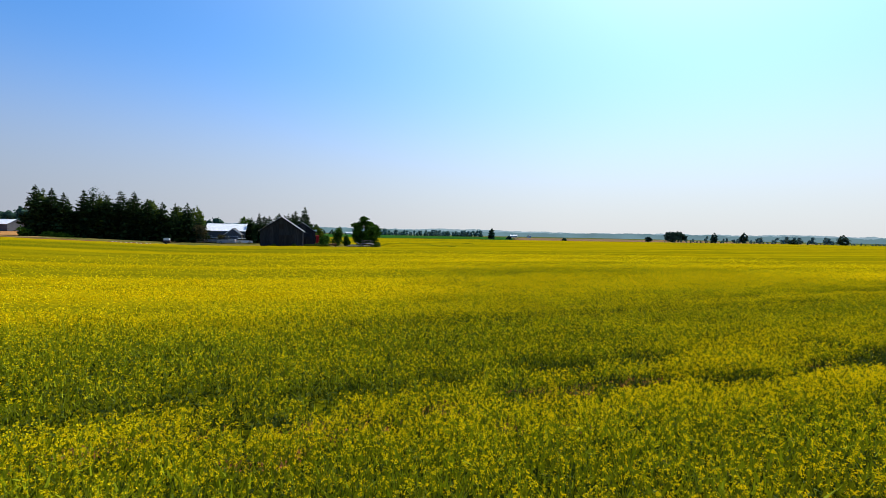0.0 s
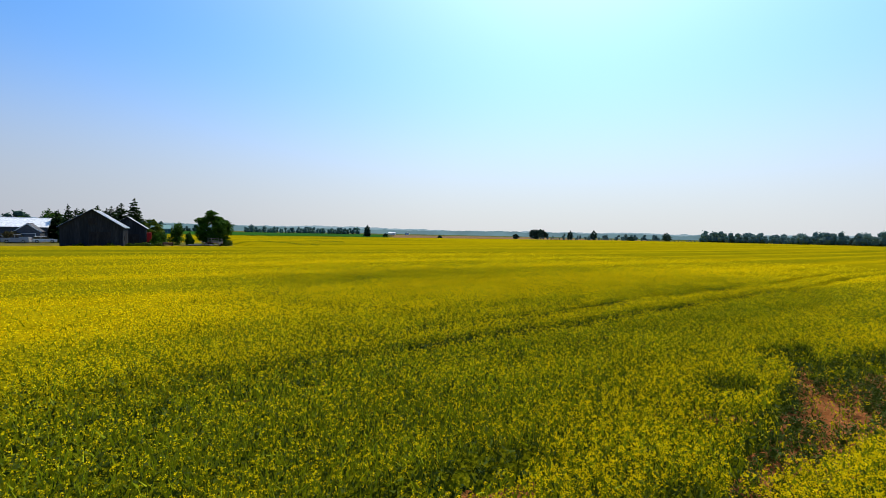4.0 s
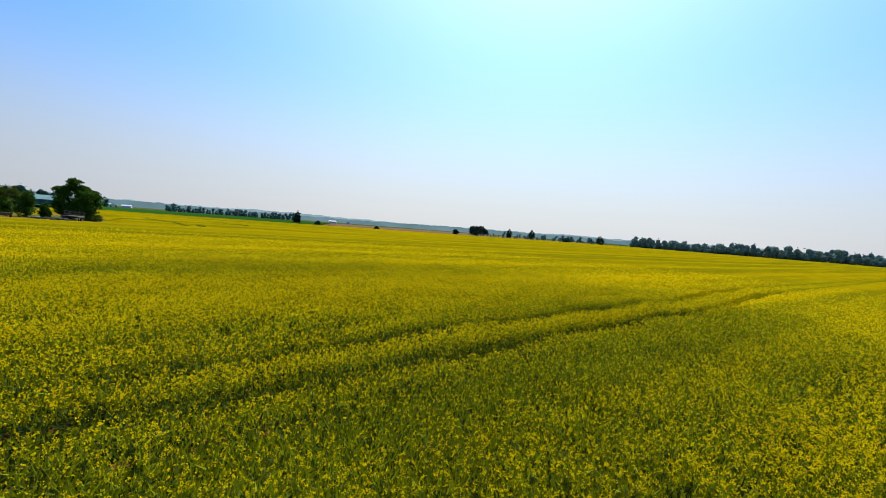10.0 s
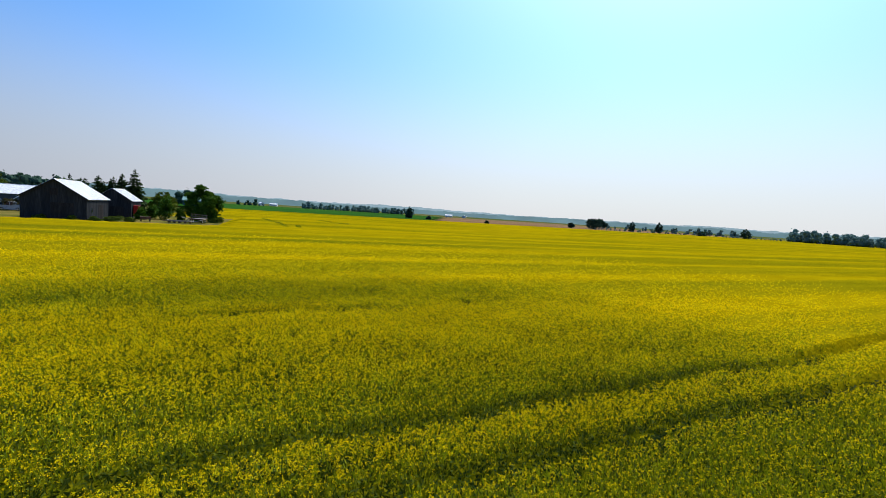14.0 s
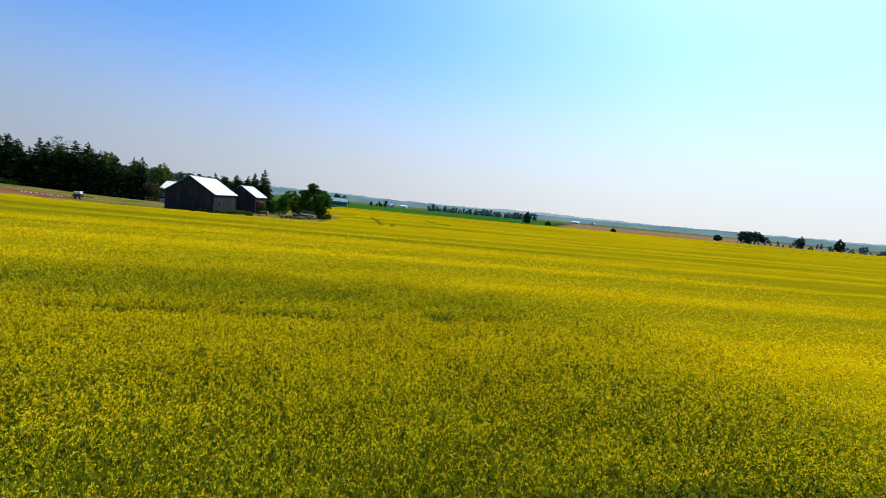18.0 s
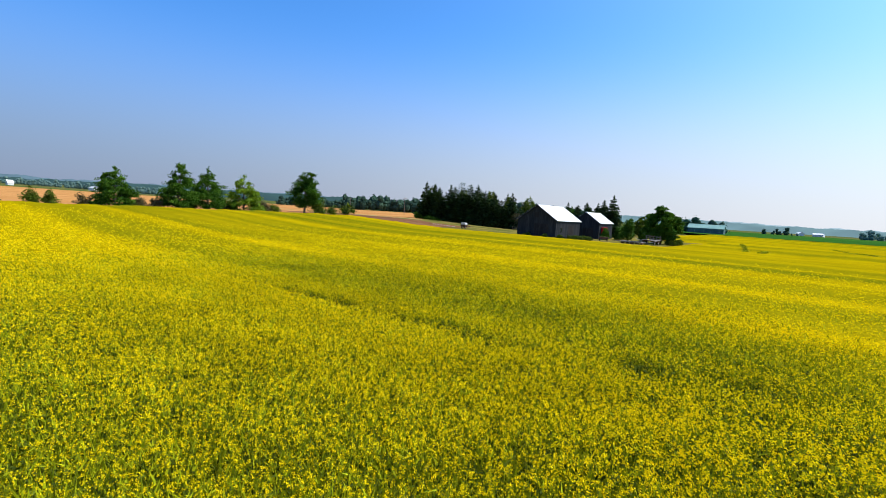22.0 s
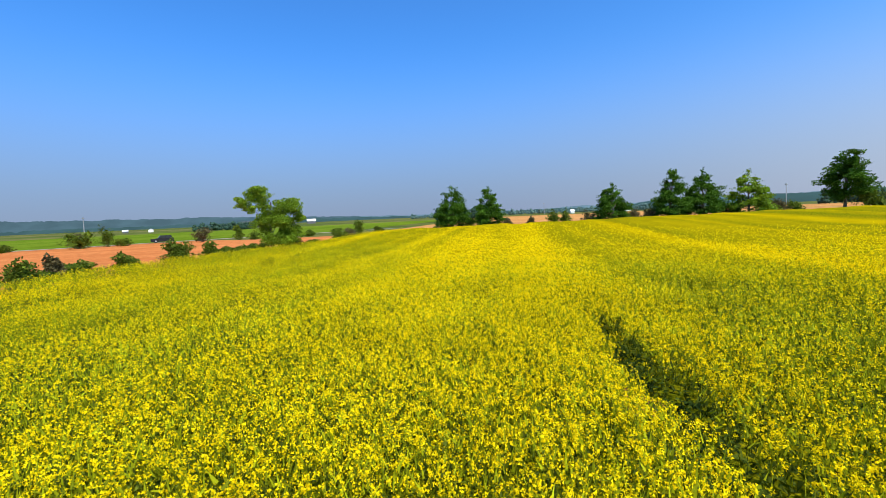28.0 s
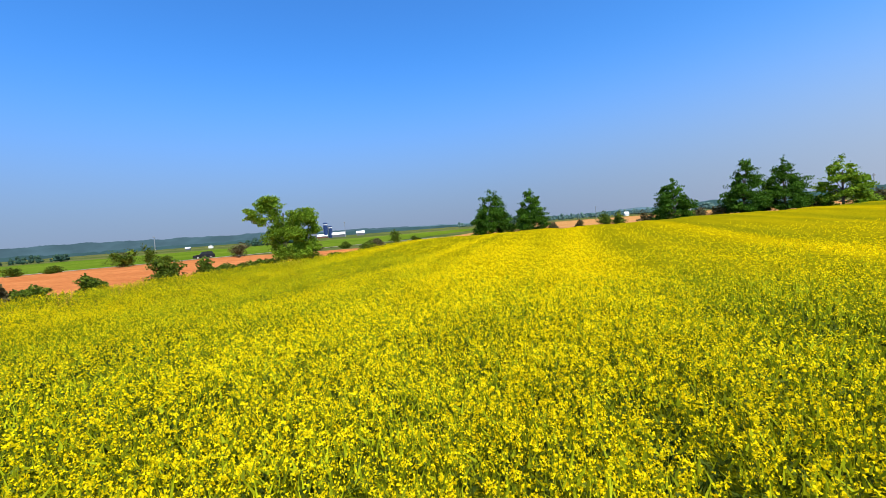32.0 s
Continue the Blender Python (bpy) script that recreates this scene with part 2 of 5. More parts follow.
M_PALECAR = surface("pale_grey_car_paint", (0.33, 0.35, 0.38), (0.40, 0.42, 0.45), 0.8, 0.3)
M_DARKCAR = surface("dark_car_paint", (0.012, 0.014, 0.018), (0.02, 0.022, 0.028), 0.8, 0.25)
M_TYRE = surface("tyre_rubber", (0.018, 0.018, 0.018), (0.03, 0.03, 0.03), 4.0, 0.9)
M_RIM = surface("wheel_rim", (0.45, 0.46, 0.47), (0.55, 0.56, 0.57), 3.0, 0.35, 0.8)
M_GLASS, _n, _l, _b = material("dark_glass", 0.08)
_b.inputs["Base Color"].default_value, _b.inputs["Specular IOR Level"].default_value = (0.02, 0.025, 0.03, 1), 0.6
M_SILO = surface("blue_silo_steel", (0.012, 0.03, 0.10), (0.02, 0.045, 0.14), 0.4, 0.4)
M_STEEL = surface("mast_steel", (0.30, 0.31, 0.33), (0.40, 0.41, 0.43), 0.8, 0.5, 0.4)
M_POLE = surface("pole_timber", (0.16, 0.13, 0.11), (0.23, 0.20, 0.17), 1.5, 0.9)
M_STONE = surface("pale_stone", (0.48, 0.46, 0.43), (0.60, 0.58, 0.55), 1.2, 0.9, bump=0.5)


def canopy_material():
    """The crop seen as a whole: leaves, with blossom standing thicker where the attribute 'bloom' says so."""
    m, nodes, links, b = material("canola_canopy", 0.9)
    b.inputs["Specular IOR Level"].default_value = 0.0
    at = nodes.new("ShaderNodeAttribute")
    at.attribute_name = "bloom"
    fine = noise_tex(nodes, links, 7.0, 3.0)
    mid = noise_tex(nodes, links, 0.6, 4.0, (0.35, 1, 1))
    # both tones lowered for the self-shading of plants that the sheet lacks
    leaf = ramp(nodes, links, fine, [(0.3, (0.052, 0.066, 0.002)), (0.7, (0.17, 0.17, 0.004))])
    petal = ramp(nodes, links, mid, [(0.3, (0.278, 0.199, 0.001)), (0.7, (0.365, 0.268, 0.002))])
    ma = nodes.new("ShaderNodeMath")
    ma.operation, ma.inputs[1].default_value, ma.inputs[2].default_value = "MULTIPLY_ADD", 1.1, -0.55
    links.new(fine, ma.inputs[0])
    mb = nodes.new("ShaderNodeMath")
    mb.operation, mb.use_clamp = "ADD", True
    links.new(at.outputs["Fac"], mb.inputs[0])
    links.new(ma.outputs[0], mb.inputs[1])
    links.new(mixed(nodes, links, mb.outputs[0], leaf, petal), b.inputs["Base Color"])
    bp = nodes.new("ShaderNodeBump")
    bp.inputs["Strength"].default_value, bp.inputs["Distance"].default_value = 0.8, 0.12
    links.new(fine, bp.inputs["Height"])
    links.new(bp.outputs[0], b.inputs["Normal"])
    return m


M_CANOPY = canopy_material()


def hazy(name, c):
    """A plain glowing backdrop of far land, the haze of distance put into its colour."""
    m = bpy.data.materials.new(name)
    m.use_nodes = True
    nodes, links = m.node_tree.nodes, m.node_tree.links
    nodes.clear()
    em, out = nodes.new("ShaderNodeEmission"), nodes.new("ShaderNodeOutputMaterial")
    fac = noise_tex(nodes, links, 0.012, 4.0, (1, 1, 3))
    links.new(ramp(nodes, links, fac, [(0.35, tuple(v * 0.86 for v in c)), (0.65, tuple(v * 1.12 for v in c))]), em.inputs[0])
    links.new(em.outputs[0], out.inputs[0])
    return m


# haze painted in; the bands towards the sun are paler
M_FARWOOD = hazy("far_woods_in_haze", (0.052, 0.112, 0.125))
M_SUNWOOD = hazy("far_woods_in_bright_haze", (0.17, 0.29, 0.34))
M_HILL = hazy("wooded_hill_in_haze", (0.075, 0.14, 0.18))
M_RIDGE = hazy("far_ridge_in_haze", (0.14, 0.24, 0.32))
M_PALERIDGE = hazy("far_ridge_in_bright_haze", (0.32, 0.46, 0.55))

# ---- building helpers ----


def mesh_of(name, verts, faces, mat, smooth=False):
    me = bpy.data.meshes.new(name)
    me.from_pydata([tuple(map(float, v)) for v in verts], [], faces)
    me.materials.append(mat)
    if smooth:
        me.polygons.foreach_set("use_smooth", [True] * len(me.polygons))
    me.update()
    return me


def quads_mesh(name, q, mats, index=None):
    """q: an array (n, 4, 3) of loose quads."""
    q = np.asarray(q, dtype=np.float32).reshape(-1, 3)
    n = len(q) // 4
    me = bpy.data.meshes.new(name)
    me.vertices.add(4 * n)
    me.vertices.foreach_set("co", q.ravel())
    me.loops.add(4 * n)
    me.loops.foreach_set("vertex_index", np.arange(4 * n, dtype=np.int32))
    me.polygons.add(n)
    me.polygons.foreach_set("loop_start", np.arange(0, 4 * n, 4, dtype=np.int32))
    for m in mats:
        me.materials.append(m)
    if index is not None:
        me.polygons.foreach_set("material_index", np.asarray(index, dtype=np.int32))
    me.update(calc_edges=True)
    return me


def tris_mesh(name, q, mats):
    """q: an array (n, 3, 3) of loose triangles."""
    q = np.asarray(q, dtype=np.float32).reshape(-1, 3)
    n = len(q) // 3
    me = bpy.data.meshes.new(name)
    me.vertices.add(3 * n)
    me.vertices.foreach_set("co", q.ravel())
    me.loops.add(3 * n)
    me.loops.foreach_set("vertex_index", np.arange(3 * n, dtype=np.int32))
    me.polygons.add(n)
    me.polygons.foreach_set("loop_start", np.arange(0, 3 * n, 3, dtype=np.int32))
    for m in mats:
        me.materials.append(m)
    me.update(calc_edges=True)
    return me


def link(name, me, parent=None, label=""):
    ob = new(name, me)
    if parent:
        ob.parent = parent
    return tagged(ob, label)


def part(name, bm, mat, parent, label=""):
    """Links a bmesh as one mesh under a thing or under a part."""
    me = bpy.data.meshes.new(name)
    bmesh.ops.recalc_face_normals(bm, faces=bm.faces)
    bm.to_mesh(me)
    bm.free()
    me.materials.append(mat)
    return link(name, me, parent, label)


def thing(name, x, y, z, rz, label, category, group="", kind=""):
    ob = new(name)
    ob.empty_display_size = 0.3
    ob.matrix_world = pose(x, y, z, 0, 0, rz)
    return tagged(ob, label, category, group, kind)


def box(bm, c, s, rot=(0, 0, 0), bevel=0.0):
    r = bmesh.ops.create_cube(bm, size=1, matrix=pose(*c, *rot) @ Matrix.Diagonal((*s, 1)))
    if bevel:
        es = list({e for v in r["verts"] for e in v.link_edges})
        bmesh.ops.bevel(bm, geom=es, offset=bevel, segments=2, affect="EDGES", profile=0.6)
    return bm


def one_box(c, s, rot=(0, 0, 0), bevel=0.0):
    return box(bmesh.new(), c, s, rot, bevel)


def rod(bm, a, b, r1, r2, seg=8):
    a, b = Vector(a), Vector(b)
    d = b - a
    m = Matrix.Translation((a + b) / 2) @ d.to_track_quat("Z", "Y").to_matrix().to_4x4()
    bmesh.ops.create_cone(bm, cap_ends=True, segments=seg, radius1=r1, radius2=r2, depth=d.length, matrix=m)
    return bm


def prism(bm, outline, y0, y1):
    """A solid whose outline (x, z) runs from y0 to y1."""
    a = [bm.verts.new((x, y0, z)) for x, z in outline]
    b = [bm.verts.new((x, y1, z)) for x, z in outline]
    n = len(outline)
    bm.faces.new(a)
    bm.faces.new(b[::-1])
    for k in range(n):
        bm.faces.new((a[k], a[(k + 1) % n], b[(k + 1) % n], b[k]))
    return bm


def smooth01(v):
    v = np.clip(v, 0, 1)
    return v * v * (3 - 2 * v)


def ground_z(x, y):
    """The lie of the land: level to the east and north, a swell in the west, rising farther off in the southwest."""
    x, y = np.asarray(x, float), np.asarray(y, float)
    z = 0.3 + 1.45 * smooth01((8 - x - 0.25 * np.maximum(y, -20)) / 50)
    z = z + 0.12 * np.exp(-((x - 28) / 20) ** 2 - ((y - 27) / 14) ** 2)
    s = -(x + y) / 1.414
    rise = np.clip(s - 60, 0, 1400)
    bank = 0.8 * smooth01((9 - y) / 7) * smooth01((x + 28) / 32) * smooth01((90 - x) / 40)      # the hedge bank and the land south of it
    return z + bank + 0.018 * rise * rise / (rise + 25)


def gz(x, y):
    return float(ground_z(x, y))


def waves(x, y, seed, n=7, fx=0.3, fy=1.0):
    """Cheap smooth noise, -1 to 1, from sines; fx and fy are the frequencies along x and y."""
    r = np.random.RandomState(seed)
    v = 0
    for k in range(n):
        a = r.uniform(0.4, 1.6)
        v = v + np.sin(x * fx * a * r.choice([-1, 1]) + y * fy * r.uniform(0.4, 1.6) + r.uniform(0, 6.3)) / n * 1.8
    return np.clip(v, -1, 1)

# ---- the land ----


def axis(dense, step, grow, far):
    """Coordinates: even over the dense stretch, widening outwards to far."""
    a = list(np.arange(dense[0], dense[1] + step / 2, step))
    s, v = step, a[-1]
    while v < far[1]:
        s *= grow
        v += s
        a.append(min(v, far[1]))
    s, v, low = step, a[0], []
    while v > far[0]:
        s *= grow
        v -= s
        low.append(max(v, far[0]))
    return np.array(low[::-1] + a)


def sheet(name, xs, ys, zfun, mat, keep=None, attr=None):
    X, Y = np.meshgrid(xs, ys)
    Z = zfun(X, Y)
    V = np.stack([X, Y, Z], -1).reshape(-1, 3)
    nx, ny = len(xs), len(ys)
    i, j = np.meshgrid(np.arange(nx - 1), np.arange(ny - 1))
    a = (j * nx + i).ravel()
    F = np.stack([a, a + 1, a + nx + 1, a + nx], -1)
    if keep is not None:
        cx, cy = V[F].mean(1)[:, 0], V[F].mean(1)[:, 1]
        F = F[keep(cx, cy)]
    me = bpy.data.meshes.new(name)
    me.vertices.add(len(V))
    me.vertices.foreach_set("co", V.astype(np.float32).ravel())
    me.loops.add(F.size)
    me.loops.foreach_set("vertex_index", F.astype(np.int32).ravel())
    me.polygons.add(len(F))
    me.polygons.foreach_set("loop_start", np.arange(0, F.size, 4, dtype=np.int32))
    me.polygons.foreach_set("use_smooth", np.ones(len(F), bool))
    me.materials.append(mat)
    me.update(calc_edges=True)
    if attr is not None:
        at = me.attributes.new("bloom", "FLOAT", "POINT")
        at.data.foreach_set("value", attr(V[:, 0], V[:, 1]).astype(np.float32))
    return new(name, me)


ground = sheet("ground", axis((-120, 120), 4.0, 1.16, (-4500, 4500)), axis((-90, 180), 4.0, 1.16, (-4500, 4500)),
               lambda x, y: ground_z(x, y) - 0.06 - 0.9 * smooth01((x + 62) / 6) * smooth01((84 - x) / 6) * smooth01((y + 40) / 6) * smooth01((112 - y) / 6), M_PLAIN)
tagged(ground, "flat farmland of mixed fields reaching the horizon", "ground", kind="structure")


def field_sheet(name, x0, x1, y0, y1, step, mat, label, lift, keep=None, category="field"):
    ob = sheet(name, np.linspace(x0, x1, max(2, int((x1 - x0) / step) + 1)), np.linspace(y0, y1, max(2, int((y1 - y0) / step) + 1)),
               lambda x, y: ground_z(x, y) + lift, mat, keep)
    return tagged(ob, label, category, kind="structure")


# outline of the canola: hedge on the south, maple row on the west, farmyard notch in the north-west
def in_crop(x, y):
    n_edge = 280 + 0.03 * x
    inside = (x > -57 + 0.6 * np.sin(y * 0.7)) & (x < 620) & (y > 3.0 + 0.35 * np.sin(x * 0.9)) & (y < n_edge)
    yard = (x < 18.3 + 0.05 * (y - 104)) & (y > 104.5 + 0.4 * np.sin(x * 0.6)) & ~((x > 2) & (y > 158))
    return inside & ~yard


field_sheet("field_soil", -60, 80, 1, 110, 0.7, M_SOIL, "reddish bare soil under the canola crop", 0.0, in_crop)
for x0, x1, y0, y1 in ((-60.3, 80, 1.7, 3.9), (-60.3, -55.6, 3.9, 103), (-60.3, 25, 103, 107.5)):
    field_sheet("field_margin", x0, x1, y0, y1, 0.6, M_GRASS, "narrow grassy margin round the canola", -0.015, category="grass")
field_sheet("stubble_field", -420, -69.5, -12, 330, 12, M_TAN, "tan stubble field behind the row of maples", 0.02)
field_sheet("red_field", -68, 70, -92, 2.2, 1.5, M_REDFIELD, "bare red ploughed field beside the hedge", 0.02,
            lambda x, y: (y > -61.8 - 0.9 * (x + 65.6)) & (x > -61 - 0.4 * np.maximum(-y - 30, 0)))
field_sheet("green_field", -420, 160, -330, -30, 8, M_GREENFIELD, "young green crop on rising land", 0.05,
            lambda x, y: (y < -64.8 - 0.9 * (x + 65.6)) & ((x + y) > -430))
field_sheet("green_strip", -80, 300, 278, 600, 10, M_DARKCROP, "band of green crop past the canola", 0.95, lambda x, y: x < 0.47 * y)
field_sheet("brown_field", 120, 640, 280, 700, 16, M_FALLOW, "brown fallow field past the canola", 0.03, lambda x, y: x > 0.47 * y + 4)
field_sheet("yard", -62, 24, 105, 200, 3, M_GRASS, "rough grass of the farmyard round the barns", 0.0, lambda x, y: ~in_crop(x, y))
field_sheet("farm_track", -108, -36, 105.2, 134, 1.6, M_BROWNSOIL, "bare brown strip between the canola and the farmyard", 0.06,
            lambda x, y: (y < 131 - 0.1 * np.maximum(x + 72, 0) + 0.9 * np.sin(x * 0.4)) & ~in_crop(x, y), "track")
field_sheet("grass_lane", -160, -64, 131, 142, 1.5, M_STUBBLELANE, "pale grassy lane leading past the grove", 0.07, lambda x, y: np.abs(y - 136.5 - 0.03 * (x + 66)) < 2.6, "lane")
field_sheet("farm_lane", -69, -60, -10, 330, 6, M_GRASS, "grassy verge under the maple row", 0.03)
road = sheet("road", np.linspace(-120, 60, 80), np.linspace(0, 5, 3), lambda x, y: ground_z(x, y), M_ROAD)
rv = road.data
co = np.array([v.co for v in rv.vertices])
co[:, 1] = -61.8 - 0.9 * (co[:, 0] + 65.6) - co[:, 1]
co[:, 2] = ground_z(co[:, 0], co[:, 1]) + 0.09
rv.vertices.foreach_set("co", co.astype(np.float32).ravel())
tagged(road, "pale gravel road between the red field and the green crop", "road", kind="structure")


# ---- the canola ----
WAY = [(-1, 4.5), (4, 5), (8, 8), (14, 12), (20, 12.5), (24, 14.5), (30, 18), (34, 22.5), (33, 27), (29, 29.5), (22, 30)]      # the strip of field that is passed nearest


def way_distance(x, y):
    d = np.full(np.shape(x), 1e9)
    for (ax, ay), (bx, by) in zip(WAY, WAY[1:]):
        L = (bx - ax) ** 2 + (by - ay) ** 2
        t = np.clip(((x - ax) * (bx - ax) + (y - ay) * (by - ay)) / L, 0, 1)
        d = np.minimum(d, np.hypot(x - ax - t * (bx - ax), y - ay - t * (by - ay)))
    return d


TRACK_SOUTH = ((-8, 15.6), (1, 16.3), (8, 16.8), (20, 17.0), (26, 17.5), (33, 17.9), (44, 18.3), (62, 20.0))
TRACK_NORTH = ((8, 18.3), (12, 18.6), (19.4, 19.0), (23, 19.4), (30, 19.95), (36, 20.3), (46, 20.8), (62, 22.4))
# holes in the headland, where plants failed: x, y, half width, half depth
HOLES = ((-5.2, 8.7, 0.6, 0.3), (-3.6, 9.1, 0.6, 0.35), (-2.4, 9.6, 0.5, 0.22), (-0.9, 8.1, 0.55, 0.28), (0.2, 9.3, 0.45, 0.3), (1.3, 9.45, 0.5, 0.25), (3.0, 9.75, 0.5, 0.2),
         (4.2, 8.45, 0.4, 0.25), (5.6, 8.4, 0.35, 0.4), (6.7, 8.75, 0.35, 0.2), (7.6, 8.6, 0.5, 0.28), (8.9, 8.2, 0.4, 0.22), (10.4, 8.1, 0.9, 0.28), (6.3, 10.35, 0.9, 0.14), (9.0, 10.4, 0.7, 0.14),
         (16.2, 10.35, 0.5, 0.22), (21.6, 11.05, 0.75, 0.24), (28.4, 9.1, 0.5, 0.25), (30.2, 9.5, 0.4, 0.25))


def along(way, x):
    return np.interp(x, [p[0] for p in way], [p[1] for p in way])


def wheel_gap(x, y):
    """1 along the wheel tracks and in the holes of the headland, where the crop is low."""
    wob = 0.10 * np.sin(x * 0.9) + 0.06 * np.sin(x * 2.3 + 1)
    gap = 0.5 + 0.5 * waves(x, y * 0, 3, 6, 1.1, 0)
    v = np.exp(-((y - 31.0 - wob) / 0.16) ** 2) * np.clip(1.5 * gap - 0.75, 0, 0.6) * smooth01((x - 8) / 8) * smooth01((60 - x) / 15)
    for hx, hy, hw, hh, deep in ((16.4, 30.6, 0.3, 0.2, 0.8), (18.2, 30.7, 0.3, 0.2, 0.9), (20.3, 30.75, 0.5, 0.2, 0.8), (22.6, 30.9, 0.8, 0.26, 1), (24.3, 31.05, 0.9, 0.3, 1), (26.2, 31.25, 1.1, 0.38, 1), (28.5, 31.3, 1.4, 0.26, 0.75),
                                 (29.8, 31.45, 0.7, 0.22, 0.85), (30.9, 31.7, 0.9, 0.3, 1), (32.4, 31.55, 0.8, 0.22, 0.9), (33.0, 31.5, 1.3, 0.18, 0.6), (36.6, 32.3, 0.8, 0.3, 0.9), (38.4, 33.0, 0.7, 0.25, 0.8)):
        v = np.maximum(v, deep * np.exp(-((y - hy - 0.4 * wob) / hh) ** 4 - ((x - hx) / hw) ** 4))
    slim = 0.29 + 0.07 * smooth01((x - 18) / 6)
    near = np.clip(1.0 + 0.2 * waves(x, y * 0, 5, 6, 0.9, 0), 0.85, 1)
    v = np.maximum(v, np.exp(-((y - along(TRACK_SOUTH, x) - 0.6 * wob) / slim) ** 4) * near * (0.55 + 0.45 * smooth01((x - 3) / 6)))
    v = np.maximum(v, np.exp(-((y - along(TRACK_NORTH, x) + 0.6 * wob) / slim) ** 4) * near * smooth01((x - 9) / 6))
    ragged = 0.35 * waves(x, y, 9, 6, 3.0, 3.5)
    for hx, hy, hw, hh in HOLES:
        v = np.maximum(v, smooth01(1.6 - 1.3 * np.hypot((x - hx) / hw, (y - hy) / np.maximum(hh, 0.3)) / 1.8 + ragged))
    return v


PATCH_HIGH = ((10.2, 8.15), (12, 8.45), (14.5, 9.2), (16.5, 9.25), (18, 9.9), (19.5, 10.3), (21, 10.7), (22.2, 10.0), (24, 9.6), (26, 9.2), (27.6, 8.7))
PATCH_LOW = ((10.2, 8.25), (12, 8.2), (13, 7.9), (15, 7.8), (18, 7.8), (22, 7.9), (26, 8.3), (27.6, 8.6))


def soil_patch(x, y):
    """1 where wet ground has left bare red soil."""
    e = waves(x, y, 11, 6, 0.9, 1.1) + 0.7 * waves(x, y, 12, 6, 3.0, 3.4)
    inside = np.minimum(along(PATCH_HIGH, x) - y, y - along(PATCH_LOW, x)) + 0.16 * e
    p = smooth01(inside / 0.25 + 0.5) * smooth01((x - 10) / 0.5) * smooth01((27.8 - x) / 0.6)
    p = np.maximum(p, smooth01(2.0 - 1.5 * np.hypot((x - 0.2) / 0.36, (y - 8.7) / 0.6) + 0.5 * e))
    return np.maximum(p, smooth01(2.0 - 1.5 * np.hypot((x - 24.9) / 0.5, (y - 31.0) / 0.2) + 0.4 * e))


def bare(x, y):
    return np.maximum(soil_patch(x, y), 0.8 * wheel_gap(x, y))


def bloom(x, y):
    """How thickly the crop flowers: brighter strips along the drill rows, duller by the headland."""
    stripe = np.exp(-(((y - 29.9 + 5.75) % 11.5 - 5.75) / 1.3) ** 2)
    streak = waves(x, y, 21, 8, 0.035, 0.55)
    patch = waves(x, y, 22, 8, 0.11, 0.16)
    far = smooth01((y - 33) / 40)
    b = 0.34 + (0.5 + 0.15 * far) * stripe + (0.2 + 0.18 * far) * streak + 0.17 * waves(x, y, 23, 8, 0.07, 1.5) + 0.08 * patch + far * (0.22 * waves(x, y, 24, 9, 0.012, 0.24) - 0.02)
    rim = np.hypot((x - 20.2) / 10.0, (y - 8.9) / 2.6)
    b = b + 0.33 * np.exp(-((rim - 1) / 0.3) ** 2)
    b = b + 0.12 * np.exp(-((y - 4.8) / 3.4) ** 2) + 0.38 * smooth01((y - 19) / 7) + 0.12 * np.exp(-((y - along(TRACK_NORTH, x) + 0.1) / 0.9) ** 2) * smooth01((x - 14) / 6) + 0.14 * np.exp(-((y - along(TRACK_SOUTH, x) + 0.4) / 0.8) ** 2) + 0.14 * smooth01((x - 18) / 12) * smooth01((22 - y) / 5)
    b = b + 0.15 * np.exp(-((x - 17) / 7) ** 2 - ((y - 14.5) / 3.5) ** 2)
    b = b - 0.14 * smooth01((8 - x) / 20) * smooth01((y - 22) / 20) - 0.18 * smooth01((y - 31.5) / 2) * (1 - 0.75 * smooth01((y - 60) / 50)) * (1 - 0.5 * stripe) + 0.13 * smooth01((y - 18.5) / 4) * smooth01((34 - y) / 4)
    return np.clip(b, 0.08, 1.12)


CROP_H = 0.95


def canopy_z(x, y):
    d = way_distance(x, y)
    h = CROP_H * (0.13 + 0.75 * smooth01((d - 6) / 13))
    rough = 0.05 * waves(x, y, 31, 8, 3.1, 3.3) + 0.05 * waves(x, y, 32, 8, 0.5, 1.2) + 0.13 * smooth01((d - 20) / 30) * waves(x, y, 33, 9, 0.02, 0.5)
    rough = rough * (0.3 + 0.7 * smooth01((d - 6) / 12))
    side = np.where(y > 158, 2.0, 18.3 + 0.05 * (y - 104))
    edge = np.maximum(smooth01((3.6 - y) / 1.0), 1 - smooth01(np.maximum(104.0 - y, x - side) / 4.0))
    sink = smooth01((soil_patch(x, y) - 0.1) / 0.6)
    track = smooth01((wheel_gap(x, y) - 0.25) / 0.5) * smooth01((34 - d) / 14)
    return ground_z(x, y) + (h + rough) * (1 - sink) * (1 - track) * (1 - edge) - 0.12 * np.maximum(sink, track * (y < 14))


def canopy_bloom(x, y):
    d = way_distance(x, y)
    return bloom(x, y) * smooth01((d - 5) / 14) - 0.6 * bare(x, y)


canola = sheet("canola_field", axis((-14, 56), 0.36, 1.06, (-57.5, 620)), axis((3, 46), 0.3, 1.05, (2.6, 382)),
               canopy_z, M_CANOPY, in_crop, canopy_bloom)
tagged(canola, "canola field in full yellow flower with green leaves below", "canola field", kind="stuff")


